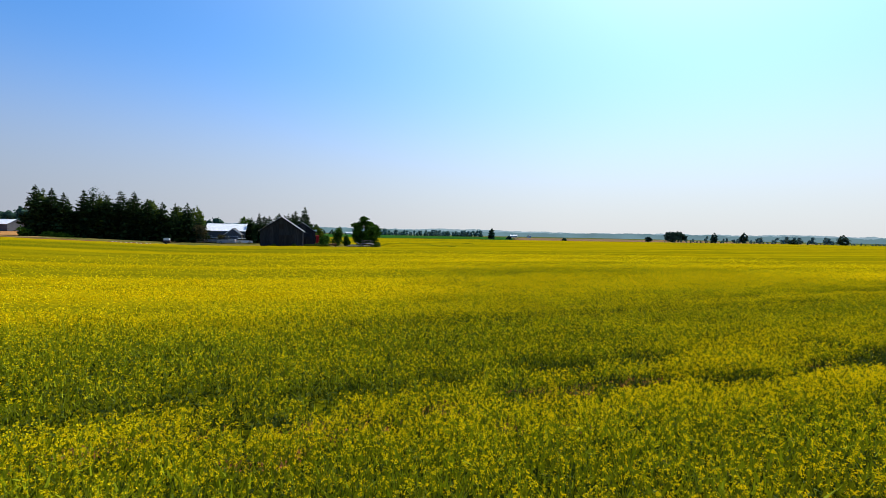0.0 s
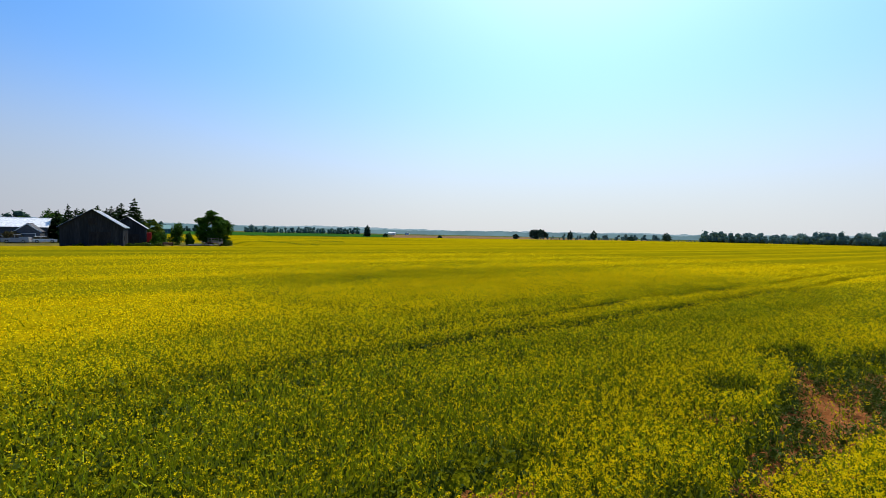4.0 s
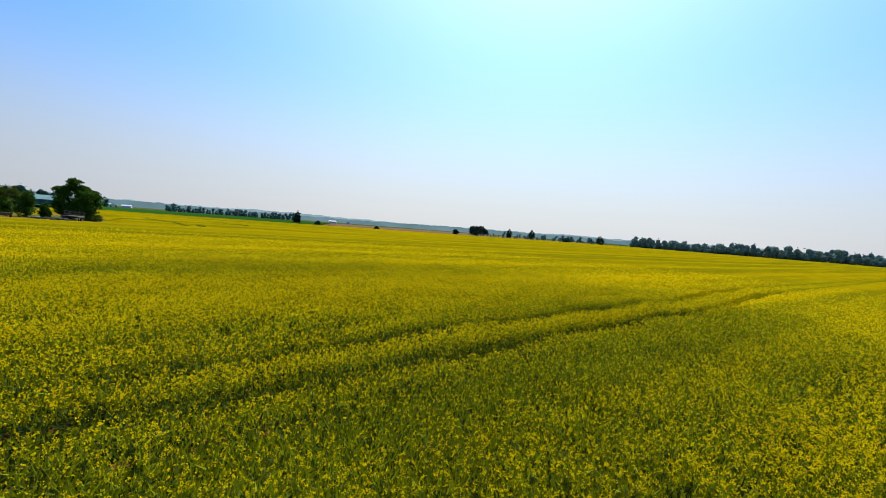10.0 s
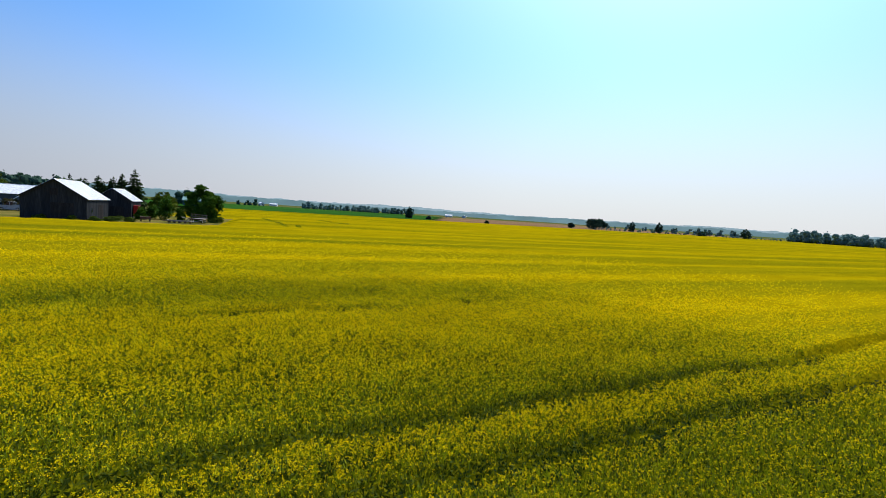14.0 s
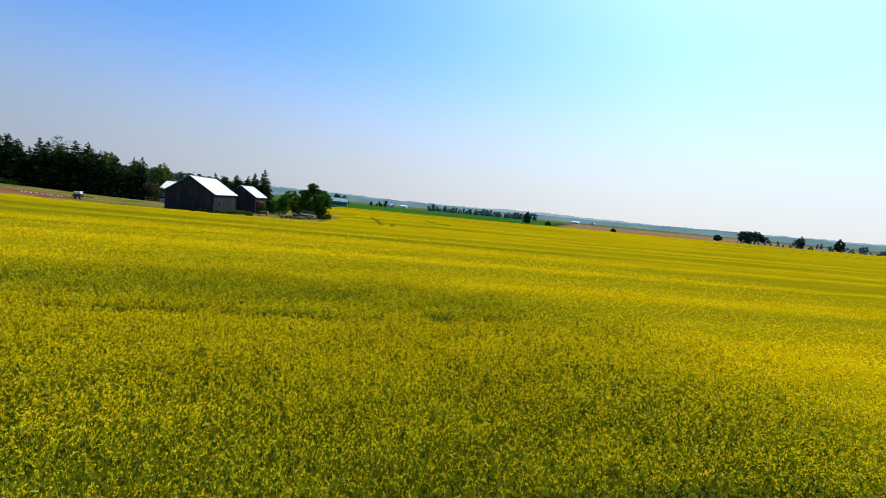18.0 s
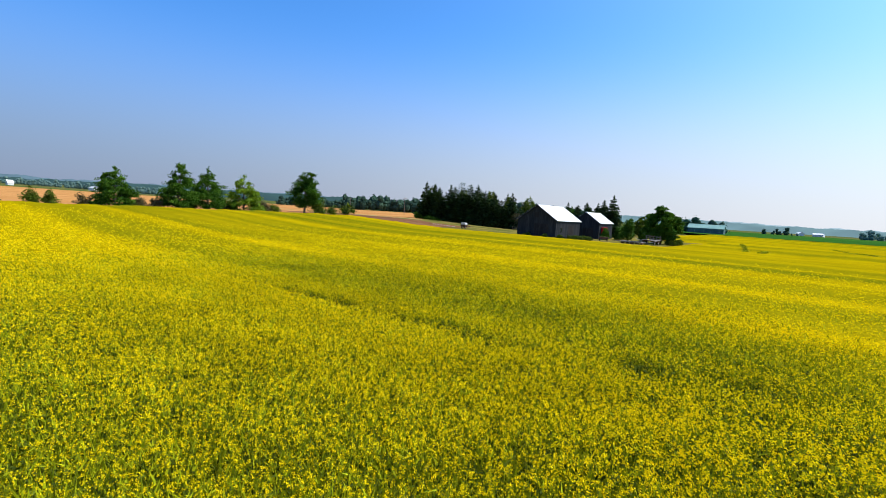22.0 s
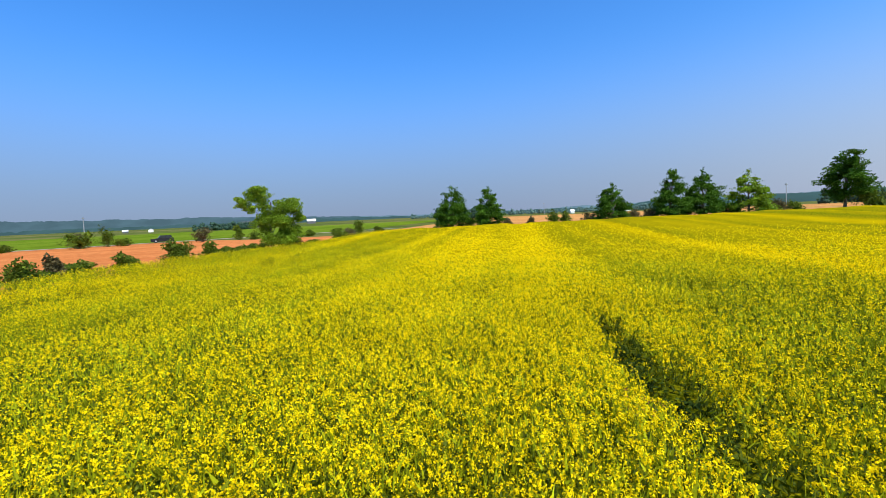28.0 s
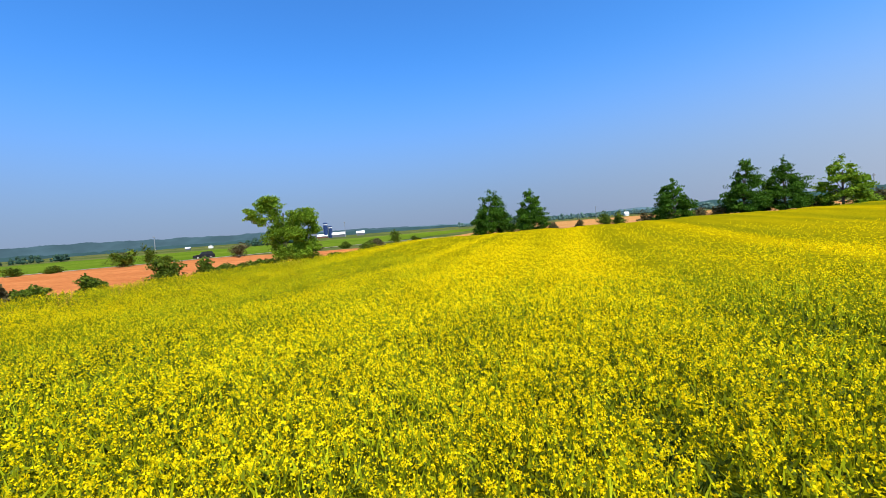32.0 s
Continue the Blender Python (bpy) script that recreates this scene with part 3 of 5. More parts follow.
def turned(n, rng, up=0.0, flat=1.0):
    """n random frames: normals (raised by up) and two tangents."""
    nor = rng.normal(size=(n, 3))
    nor[:, 2] = np.abs(nor[:, 2]) * flat + up
    nor /= np.linalg.norm(nor, axis=1)[:, None]
    t = np.cross(nor, rng.normal(size=(n, 3)))
    t /= np.linalg.norm(t, axis=1)[:, None] + 1e-9
    return nor, t, np.cross(nor, t)


def leaves_at(c, length, width, rng, up=0.0, along=None, flat=1.0):
    """Leaf-shaped quads centred at c."""
    n = len(c)
    nor, t, b = turned(n, rng, up, flat)
    if along is not None:
        t = along / (np.linalg.norm(along, axis=1)[:, None] + 1e-9)
        b = np.cross(t, nor)
        b /= np.linalg.norm(b, axis=1)[:, None] + 1e-9
    L, W = (np.broadcast_to(np.asarray(v, float), (n,))[:, None] for v in (length, width))
    bend = nor * (L * 0.12)
    return np.stack([c - t * L / 2 - bend, c - b * W / 2 + t * L * 0.08, c + t * L / 2 - bend, c + b * W / 2 + t * L * 0.08], 1)


def blades_at(c, length, width, rng, up=0.0, flat=1.0, lean=None):
    """The same as single triangles, for what is seen only in masses; lean: upright, leaning by that much."""
    n = len(c)
    nor, t, b = turned(n, rng, up, flat)
    if lean is not None:
        t = rng.normal(0, lean, (n, 3)) + (0, 0, 1)
        t /= np.linalg.norm(t, axis=1)[:, None]
        b = np.cross(t, rng.normal(size=(n, 3)))
        b /= np.linalg.norm(b, axis=1)[:, None] + 1e-9
    L, W = (np.broadcast_to(np.asarray(v, float), (n,))[:, None] for v in (length, width))
    return np.stack([c + t * L / 2, c - t * L / 2 - b * W / 2, c - t * L / 2 + b * W / 2], 1)


def scatter(x0, x1, y0, y1, per_m2, rng):
    s = 1 / math.sqrt(per_m2)
    X, Y = np.meshgrid(np.arange(x0, x1, s), np.arange(y0, y1, s))
    return X.ravel() + rng.uniform(-0.6, 0.6, X.size) * s, Y.ravel() + rng.uniform(-0.6, 0.6, X.size) * s


def flower_heads(tip, petals, size, loose, rng):
    """Compact racemes at the tips: petals gathered round each, facing up and out."""
    c = np.repeat(tip, petals, 0)
    sz = np.repeat(np.broadcast_to(size, (len(tip),)), petals)
    off = rng.normal(size=c.shape) * (loose, loose, loose * 1.25) * (sz / sz.mean() if len(sz) else 1.0)[:, None]
    return blades_at(c + off, sz * rng.uniform(0.75, 1.25, len(c)), sz * rng.uniform(0.8, 1.2, len(c)), rng, 0.12, flat=0.6)


def crop_ring(d0, d1, box_, per_m2, rng, petals, size, loose, sides, side_petals, greens, blade, area=None):
    """Plants between d0 and d1 metres from the way: a main raceme, side racemes a little lower, narrow upright leaves and pods."""
    x, y = scatter(*box_, per_m2, rng)
    y = 0.5 * y + 0.5 * 0.2 * np.round(y / 0.2)          # drilled in rows
    d = np.maximum(way_distance(x, y) + 0.2 * max(d0, 5) * np.sin(x * 71.3 + y * 43.1), 0)
    ok = (d >= d0) & (d < d1) & in_crop(x, y)
    if area is not None:
        ok &= area(x, y)
    x, y = x[ok], y[ok]
    ok = rng.uniform(size=len(x)) > np.maximum(smooth01(soil_patch(x, y) * 1.5) * 0.88, smooth01(wheel_gap(x, y) * 1.5) * 1.02)
    x, y = x[ok], y[ok]
    br = wheel_gap(x, y)
    n = len(x)
    tall = CROP_H * rng.uniform(0.80, 1.08, n) * (1 + 0.07 * waves(x, y, 41, 6, 0.8, 1.0) + 0.05 * waves(x, y, 42, 6, 3.1, 3.6)) * (1 - 0.2 * br) * (1 - 0.1 * wheel_gap(x, y + 0.4) - 0.2 * smooth01(soil_patch(x, y + 0.4)))
    base = np.stack([x, y, ground_z(x, y)], -1)
    top = base + np.stack([rng.normal(0, 0.05, n), rng.normal(0, 0.05, n), tall], -1)
    bl = bloom(x, y)
    grow = 0.72 + 0.42 * bl
    f = rng.uniform(size=n) < 0.25 + 0.95 * bl
    pet = [flower_heads(top[f], petals, size * grow[f], loose, rng)]
    for k in range(sides):
        f = rng.uniform(size=n) < 0.05 + 0.95 * bl
        a = rng.uniform(0, 6.283, n)
        r = rng.uniform(0.04, 0.13, n)
        tip = top + np.stack([r * np.cos(a), r * np.sin(a), -rng.uniform(0.02, 0.24, n)], -1)
        pet.append(flower_heads(tip[f], side_petals, 0.9 * size * grow[f], loose * 0.85, rng))
    green, low = [np.zeros((0, 3, 3))], [np.zeros((0, 3, 3))]
    for k in range(greens):           # buds, pods and narrow leaves above, older leaves below
        upper = k < max(1, 0.6 * greens)
        g = rng.uniform(0.66, 1.0, n)[:, None] if upper else rng.uniform(0.25, 0.68, n)[:, None]
        c = base * (1 - g) + top * g + rng.normal(0, 0.055, (n, 3)) * (1, 1, 0.3)
        (green if upper else low).append(blades_at(c, rng.uniform(0.10, 0.22, n) * blade, rng.uniform(0.014, 0.036, n) * blade, rng, lean=0.38))
    if d0 < 16:                       # broad leaves low on the stems
        for k in range(2):
            g = rng.uniform(0.12, 0.6, n)[:, None]
            c = base * (1 - g) + top * g + rng.normal(0, 0.07, (n, 3)) * (1, 1, 0.2)
            low.append(blades_at(c, rng.uniform(0.10, 0.18, n) * blade, rng.uniform(0.035, 0.07, n) * blade, rng, 0.3))
    return np.concatenate(pet), np.concatenate(green), np.concatenate(low)


rng = np.random.RandomState(7)
SEEN = lambda x, y: y > 3 + np.clip(0.35 * (x - 12), 0, 4)
rings = [crop_ring(0, 2.6, (-6, 40, 3, 36), 64, rng, 9, 0.0215, 0.0135, 4, 5, 7, 1.0, SEEN),
         crop_ring(2.6, 6, (-10, 44, 3, 39), 62, rng, 6, 0.0265, 0.0145, 4, 3, 6, 1.0, SEEN),
         crop_ring(6, 11, (-15, 48, 3, 44), 52, rng, 4, 0.0345, 0.017, 3, 2, 4, 1.15, SEEN),
         crop_ring(11, 16, (-20, 54, 3, 49), 40, rng, 3, 0.041, 0.02, 2, 2, 3, 1.25, SEEN),
         crop_ring(16, 27, (-32, 66, 3, 60), 21, rng, 3, 0.055, 0.032, 1, 2, 1, 1.5, SEEN),
         crop_ring(27, 44, (-50, 84, 3, 78), 7, rng, 3, 0.062, 0.045, 0, 0, 0, 1.0)]
link("blossoms", tris_mesh("blossoms", np.concatenate([r[0] for r in rings]), [M_PETAL]), canola, "bright yellow canola blossom")
link("stalks", tris_mesh("stalks", np.concatenate([r[1] for r in rings]), [M_STALK]), canola, "yellow-green canola stalks, buds and pods")
link("lower_leaves", tris_mesh("lower_leaves", np.concatenate([r[2] for r in rings]), [M_LOWLEAF]), canola, "older lower canola leaves, dark green with shade in the colour")

# strips far out where stalks were trampled and lie flat
lodged = []
for (ax, ay), (bx, by) in [((29, 152), (31.5, 128)), ((31.5, 128), (33, 111)), ((35.6, 116), (35, 108)), ((46.5, 163), (49, 141)), ((49, 141), (52, 139))]:
    f = rng.uniform(size=260)
    c = np.stack([ax + (bx - ax) * f + rng.normal(0, 0.28, 260), ay + (by - ay) * f + rng.normal(0, 0.5, 260)], -1)
    lodged.append(np.column_stack([c, canopy_z(c[:, 0], c[:, 1]) + rng.uniform(0.0, 0.10, 260)]))
lodged = np.concatenate(lodged)
trampled = new("trampled_stalks", tris_mesh("trampled_stalks", blades_at(lodged, 0.3, 0.10, rng, 0.0), [M_STALK]))
tagged(trampled, "dark green trampled stalks in thin strips through the canola", "crop", kind="stuff")

# weeds and dry blades on the bare red patch and in the wheel tracks
def weed_clumps(name, c, blades, spread, low, high, long_, wide, mat, label, category="weeds"):
    """Upright leafy clumps at the places c, each of its own height."""
    n = len(c)
    tall = rng.uniform(low, high, n)
    p = np.repeat(c, blades, 0)
    f = rng.uniform(0.05, 1.0, len(p))
    reach = np.repeat(tall, blades)
    a, r = rng.uniform(0, 6.283, len(p)), spread * np.sqrt(rng.uniform(size=len(p))) * (1.15 - 0.6 * f) * np.repeat(tall / high + 0.3, blades)
    p = p + np.stack([r * np.cos(a), r * np.sin(a), f * reach], -1)
    q = leaves_at(p, rng.uniform(0.6, 1.3, len(p)) * long_, rng.uniform(0.6, 1.3, len(p)) * wide, rng, 0.35)
    return tagged(new(name, quads_mesh(name, q, [mat])), label, category, kind="stuff")


x, y = scatter(-6, 44, 5, 33, 15, rng)
ok = in_crop(x, y) & (soil_patch(x, y) > 0.35) & (rng.uniform(size=len(x)) < 0.75 + 0.9 * waves(x, y, 51, 6, 1.5, 1.9))
weed_clumps("weeds", np.stack([x[ok], y[ok], ground_z(x[ok], y[ok])], -1), 52, 0.17, 0.14, 0.62, 0.085, 0.032, M_WEED, "low green weeds on the bare red patch")
x, y = scatter(-3, 30, 6, 12.5, 60, rng)
ok = (soil_patch(x, y) > 0.35) & in_crop(x, y) & (rng.uniform(size=len(x)) < 0.55)
c = np.stack([x[ok], y[ok], ground_z(x[ok], y[ok]) + 0.04], -1)
straw = new("dry_stubble", quads_mesh("dry_stubble", leaves_at(c, rng.uniform(0.08, 0.2, len(c)), 0.014, rng, 0.3), [M_DRYWEED]))
tagged(straw, "dry straw-coloured blades lying on red soil", "dry grass", kind="stuff")
# dense dark clumps in tracks and holes, their colour standing for shade
x, y = scatter(-8, 60, 6, 34, 26, rng)
ok = in_crop(x, y) & (wheel_gap(x, y) > 0.35) & (soil_patch(x, y) < 0.5) & (rng.uniform(size=len(x)) < np.where(y < 13, 0.4, 1.0))
weed_clumps("track_weeds", np.stack([x[ok], y[ok], ground_z(x[ok], y[ok])], -1), 30, 0.17, 0.14, 0.50, 0.095, 0.045, M_SHADEWEED, "leafy weeds in the wheel tracks, coloured dark green for the shade there")

# ---- trees ----


def trunk_mesh(bm, h, r, rng_, lean=(0, 0)):
    pts = [Vector((lean[0] * f + rng_.normal(0, 0.03) * h * 0.3 * f, lean[1] * f + rng_.normal(0, 0.03) * h * 0.3 * f, h * f)) for f in (0, 0.12, 0.4, 0.7, 1.0)]
    rad = [r * 1.35, r, r * 0.82, r * 0.6, r * 0.35]
    for k in range(4):
        rod(bm, pts[k], pts[k + 1], rad[k], rad[k + 1], 7)
    return pts[-1]


def leaf_cloud(blobs, n, size, rng_, gaps=0.25, up=0.2, core=0, clumps=0):
    """Leaves over a set of lumps (x, y, z, r, rz): thick at the skin, with holes, an uneven outline."""
    lumps = blobs
    if clumps:                        # boughs: small flattened sprays over each lump
        fine = []
        for bx, by, bz, r, rz in blobs:
            for k in range(clumps):
                d = rng_.normal(size=3)
                d /= np.linalg.norm(d)
                q = rng_.uniform(0.4, 0.95)
                fine.append((bx + d[0] * r * q, by + d[1] * r * q, bz + d[2] * rz * q - 0.06 * r * q, r * rng_.uniform(0.36, 0.6), rz * rng_.uniform(0.3, 0.5)))
        blobs = fine
    w = np.array([b[3] ** 2 for b in blobs])
    out = []
    for (bx, by, bz, r, rz), k in zip(blobs, np.maximum(8, (n * w / w.sum())).astype(int)):
        d = rng_.normal(size=(k, 3))
        d /= np.linalg.norm(d, axis=1)[:, None]
        lump = 1 + 0.22 * np.sin(d[:, 0] * 5 + bx) * np.sin(d[:, 1] * 4 + by) + 0.18 * np.sin(d[:, 2] * 6 + bz)
        f = rng_.uniform(0.35, 1.0, k) ** 0.45 * lump
        c = d * f[:, None] * (r, r, rz) + (bx, by, bz)
        hole = np.sin(c[:, 0] * 2.6 / size ** 0.3 + bz) + np.sin(c[:, 1] * 2.3 / size ** 0.3 + bx) + np.sin(c[:, 2] * 3.1 / size ** 0.3)
        out.append(c[hole > -2.2 + 2.2 * gaps])
    c = np.concatenate(out)
    s = size * rng_.uniform(0.6, 1.3, len(c))
    leaves = leaves_at(c, s, s * 0.75, rng_, up)
    if not core:
        return leaves
    blobs = lumps
    d = rng_.normal(size=(core * len(blobs), 3))
    d *= (rng_.uniform(0, 0.5, len(d)) / np.linalg.norm(d, axis=1))[:, None]
    b = np.repeat(np.array(blobs), core, 0)
    inner = leaves_at(d * b[:, (3, 3, 4)] + b[:, :3], b[:, 3] * 0.75, b[:, 3] * 0.6, rng_, up)
    return np.concatenate([leaves, inner])


def broadleaf(name, x, y, h, w, seed, mat, label, category="tree", group="", n=2600, size=0.34, clear=0.16, blobs=None, gaps=0.25, cone=0.4, clumps=7, core=10):
    r_ = np.random.RandomState(seed)
    t = thing(name, x, y, gz(x, y) - 0.05, 0, label, category, group)
    bm = bmesh.new()
    top = trunk_mesh(bm, h * 0.72, 0.018 * h + 0.06, r_)
    part("trunk", bm, M_BARK, t)
    if blobs is None:
        blobs = []
        layers = 10
        for k in range(layers):
            f = k / (layers - 1)
            zc = h * (clear + 0.10 + (0.84 - clear) * f)
            prof = math.sin(math.pi * min(1, 0.30 + 0.62 * f)) ** 0.8
            if cone > 0.5:
                prof = min(1.0, 0.84 + 1.3 * f) * (1 - f) ** 0.58 + 0.08
            m = max(1, int(6.5 * prof))
            for j in range(m):
                a = 6.283 * (j / m + r_.uniform(0, 0.3)) + k
                rr = w / 2 * prof * (0.68 if m > 1 else 0.0) * r_.uniform(0.8, 1.15)
                blobs.append((rr * math.cos(a), rr * math.sin(a), zc + r_.normal(0, 0.02) * h, w * 0.2 * (0.4 + 0.6 * min(1, prof)) * r_.uniform(0.8, 1.25), h * 0.085 * r_.uniform(0.8, 1.2)))
    bm = bmesh.new()
    for b in blobs[::2]:
        z0 = max(h * clear, b[2] * 0.55)
        rod(bm, (0, 0, min(z0, h * 0.68)), (b[0] * 0.9, b[1] * 0.9, b[2]), 0.007 * h + 0.02, 0.012, 5)
    part("limbs", bm, M_BARK, t)
    link("crown", quads_mesh("crown", leaf_cloud(blobs, int(n * 3.2), size * 0.8, r_, gaps, core=core if gaps < 0.35 else 0, clumps=clumps), [mat]), t)
    return t


def spruce_mesh(h, w, seed, thin=1.0):
    """Whorls of branches, drooping below and rising towards the top, with overlapping sprays along them."""
    r_ = np.random.RandomState(seed)
    cs, al, ln, wd = [], [], [], []
    tiers = int(h * 3.0)
    bulge = r_.uniform(0.55, 0.72)
    for k in range(tiers):
        f = (k + r_.uniform(-0.4, 0.4)) / tiers
        z = h * (0.03 + 0.95 * max(0, f))
        R = w / 2 * max(0.03, (1 - f)) ** bulge * (1 if f > 0.12 else 0.85) * r_.uniform(0.82, 1.12)
        m = max(5, int(15 * thin * (1 - f) + 5))
        for j in range(m):
            a = r_.uniform(0, 6.283)
            L = R * r_.uniform(0.5, 1.12)
            rise = 0.45 * f - 0.42 + r_.normal(0, 0.12)
            d = np.array([math.cos(a), math.sin(a), rise])
            side = np.array([-math.sin(a), math.cos(a), 0])
            for s in (0.3, 0.6, 0.9):
                cs.append(np.array([0, 0, z]) + d * L * s + side * r_.normal(0, 0.14) * L + r_.normal(0, 0.08, 3))
                al.append(d + side * r_.normal(0, 0.7) + np.array([0, 0, 0.3 * (s > 0.8) + r_.normal(0, 0.25)]))
                ln.append(0.26 + 0.34 * L * r_.uniform(0.7, 1.2))
                wd.append(0.20 + 0.24 * L * r_.uniform(0.7, 1.2))
    for k in range(5):
        cs.append(np.array([r_.normal(0, 0.05), r_.normal(0, 0.05), h * (0.955 + 0.008 * k)])), al.append(np.array([r_.normal(0, 0.3), r_.normal(0, 0.3), 1.0])), ln.append(0.5), wd.append(0.22)
    return leaves_at(np.array(cs), np.array(ln), np.array(wd), r_, 0.5, np.array(al))


def spruce(x, y, h, w, seed, label, group, thin=1.0):
    t = thing("spruce_tree", x, y, gz(x, y) - 0.05, 0, label, "spruce tree", group)
    bm = bmesh.new()
    rod(bm, (0, 0, 0), (0, 0, h * 0.97), 0.014 * h + 0.05, 0.02, 7)
    part("trunk", bm, M_BARK, t)
    link("crown", quads_mesh("crown", spruce_mesh(h, w, seed, thin), [M_SPRUCE]), t)
    return t


def bush(name, x, y, h, w, seed, mat, label, group="", n=700, size=0.16, category="bush", deep=None):
    r_ = np.random.RandomState(seed)
    t = thing(name, x, y, gz(x, y) - 0.04, 0, label, category, group)
    bl = []
    for k in range(7):
        a, rr = r_.uniform(0, 6.283), r_.uniform(0.1, 0.62) * w / 2
        bl.append((rr * math.cos(a), rr * math.sin(a) * (deep or 1.0), h * r_.uniform(0.26, 0.72), w * r_.uniform(0.18, 0.28), h * r_.uniform(0.2, 0.28)))
    bl.append((0, 0, h * 0.28, w * 0.46, h * 0.3))
    bm = bmesh.new()
    for b in bl:
        rod(bm, (b[0] * 0.2, b[1] * 0.2, 0), (b[0], b[1], b[2]), 0.03, 0.012, 5)
    part("stems", bm, M_BARK, t)
    link("foliage", quads_mesh("foliage", leaf_cloud(bl, int(n * 2.2), size * 1.15, r_, 0.0, core=9, clumps=0), [mat]), t)
    return t


# maple row along the west edge: x, y, height, width, seed, leaf material, leaves
ROW = [(-60.0, 14.8, 9.6, 7.2, 1, M_MAPLE, 3000, "broad leafy"), (-60.7, 22.4, 8.9, 6.6, 2, M_MAPLE, 2600, "lopsided leafy"),
       (-65.8, 48.0, 8.3, 6.9, 3, M_MAPLE, 2800, "small dense"), (-65.9, 59.5, 10.4, 7.6, 4, M_MAPLE, 3000, "cone-shaped"),
       (-66.9, 66.0, 10.0, 7.6, 5, M_MAPLE, 2900, "cone-shaped"), (-66.6, 74.4, 9.3, 8.2, 6, M_LIGHTLEAF, 2100, "thin light-green"),
       (-65.7, 90.9, 12.6, 9.6, 8, M_MAPLE, 4600, "tall spreading dark")]
BIG = [(-2.8, 0, 4.0, 2.3, 1.6), (2.6, 0.4, 4.2, 2.4, 1.7), (0, -0.6, 3.6, 2.6, 1.6), (-3.6, 0.3, 6.2, 1.7, 1.3), (-1.2, 0.2, 6.8, 2.2, 1.7), (2.2, -0.3, 7.0, 2.3, 1.7), (3.9, 0.2, 5.8, 1.6, 1.2),
       (-2.2, 0, 8.9, 1.8, 1.5), (-1.5, 0.4, 10.5, 1.2, 1.0), (1.9, 0.2, 9.3, 1.9, 1.5), (2.7, -0.2, 10.8, 1.2, 0.9), (0.3, 0.3, 8.2, 1.6, 1.2), (0, 1.8, 5.5, 2.4, 2.0), (0, -2.0, 6.5, 2.3, 2.0), (0.2, 1.5, 8.8, 1.7, 1.4)]
for x, y, h, w, s, mat, n, look_ in ROW:
    broadleaf("maple_tree", x, y, h, w * (1.0 if s == 8 else 1.08), s, mat, look_ + " maple on the grassy verge beside the field", "tree", "maples along the lane", int(1.4 * n), 0.34,
              0.16 if s == 8 else 0.03, blobs=[(a * 1.12, b * 1.05, c, r * 1.06, z) for a, b, c, r, z in BIG] if s == 8 else None, gaps=0.3 if s == 6 else 0.08, cone=0.25 if s == 8 else 0.75)

# two-stemmed tree in the south hedge
lt = [(-0.68 * u, 0.74 * u, z + (1.1 if z > 3.9 else 0.7), r, rz) for u, z, r, rz in
      ((-1.25, 5.9, 1.35, 1.0), (-3.0, 4.9, 1.0, 0.7), (-2.2, 4.2, 0.8, 0.6), (-0.8, 4.8, 1.1, 0.9), (-1.9, 5.4, 0.9, 0.7), (2.6, 4.2, 1.5, 1.15), (1.4, 4.3, 1.3, 1.1), (3.2, 3.3, 1.0, 0.9),
       (0.8, 2.7, 1.6, 1.3), (2.0, 2.4, 1.3, 1.1), (-1.1, 2.6, 1.0, 0.9), (-0.4, 1.5, 0.9, 0.8), (1.0, 1.2, 1.0, 0.8), (-0.6, 3.6, 0.8, 0.8), (0.4, 3.6, 1.0, 0.9), (2.6, 1.2, 1.2, 0.9), (1.6, 0.6, 1.5, 0.8), (-0.2, 0.5, 1.2, 0.8))]
broadleaf("hedge_tree", -16.0, -0.5, 8.2, 8.0, 12, M_LIGHTLEAF, "bright green two-stemmed tree with a sparse leaning top", "tree", "", 10000, 0.22, 0.14, lt, 0.12, clumps=11, core=14)

# hedge bushes beside the red field
for x, y, h, w, s, mat in [(12.4, 1.4, 1.7, 2.2, 1, M_BUSH), (8.4, 0.2, 1.5, 2.6, 2, M_BUSH), (5.3, 0.9, 1.6, 1.6, 3, M_BUSH), (-0.9, -0.4, 2.1, 2.3, 4, M_BUSH), (-3.9, 0.5, 1.9, 1.7, 5, M_BUSH),
                           (-6.2, 0.5, 1.2, 2.0, 6, M_BUSH), (-8.3, 0.3, 1.2, 2.2, 7, M_BUSH), (-10.6, 0.1, 1.2, 2.0, 8, M_BUSH), (-12.6, -0.2, 1.1, 1.8, 9, M_BUSH), (10.0, 0.3, 1.9, 1.0, 10, M_DRYBUSH),
                           (-19.5, 0.4, 1.1, 2.4, 11, M_DRYBUSH), (-24.0, 0.6, 0.9, 2.0, 12, M_BUSH), (-33.0, 0.8, 1.3, 2.0, 13, M_BUSH), (-37.0, 0.6, 1.9, 2.2, 14, M_DRYBUSH), (-35.0, 0.2, 1.5, 2.4, 15, M_BUSH), (-42.0, 0.5, 1.0, 2.2, 16, M_BUSH)]:
    bush("hedge_bush", x, y, h * 1.12, w * 1.15, s, mat, ("brown-leaved" if mat is M_DRYBUSH else "green") + " hedge bush between canola and red field", "bushes in the hedge", 1100, 0.15)

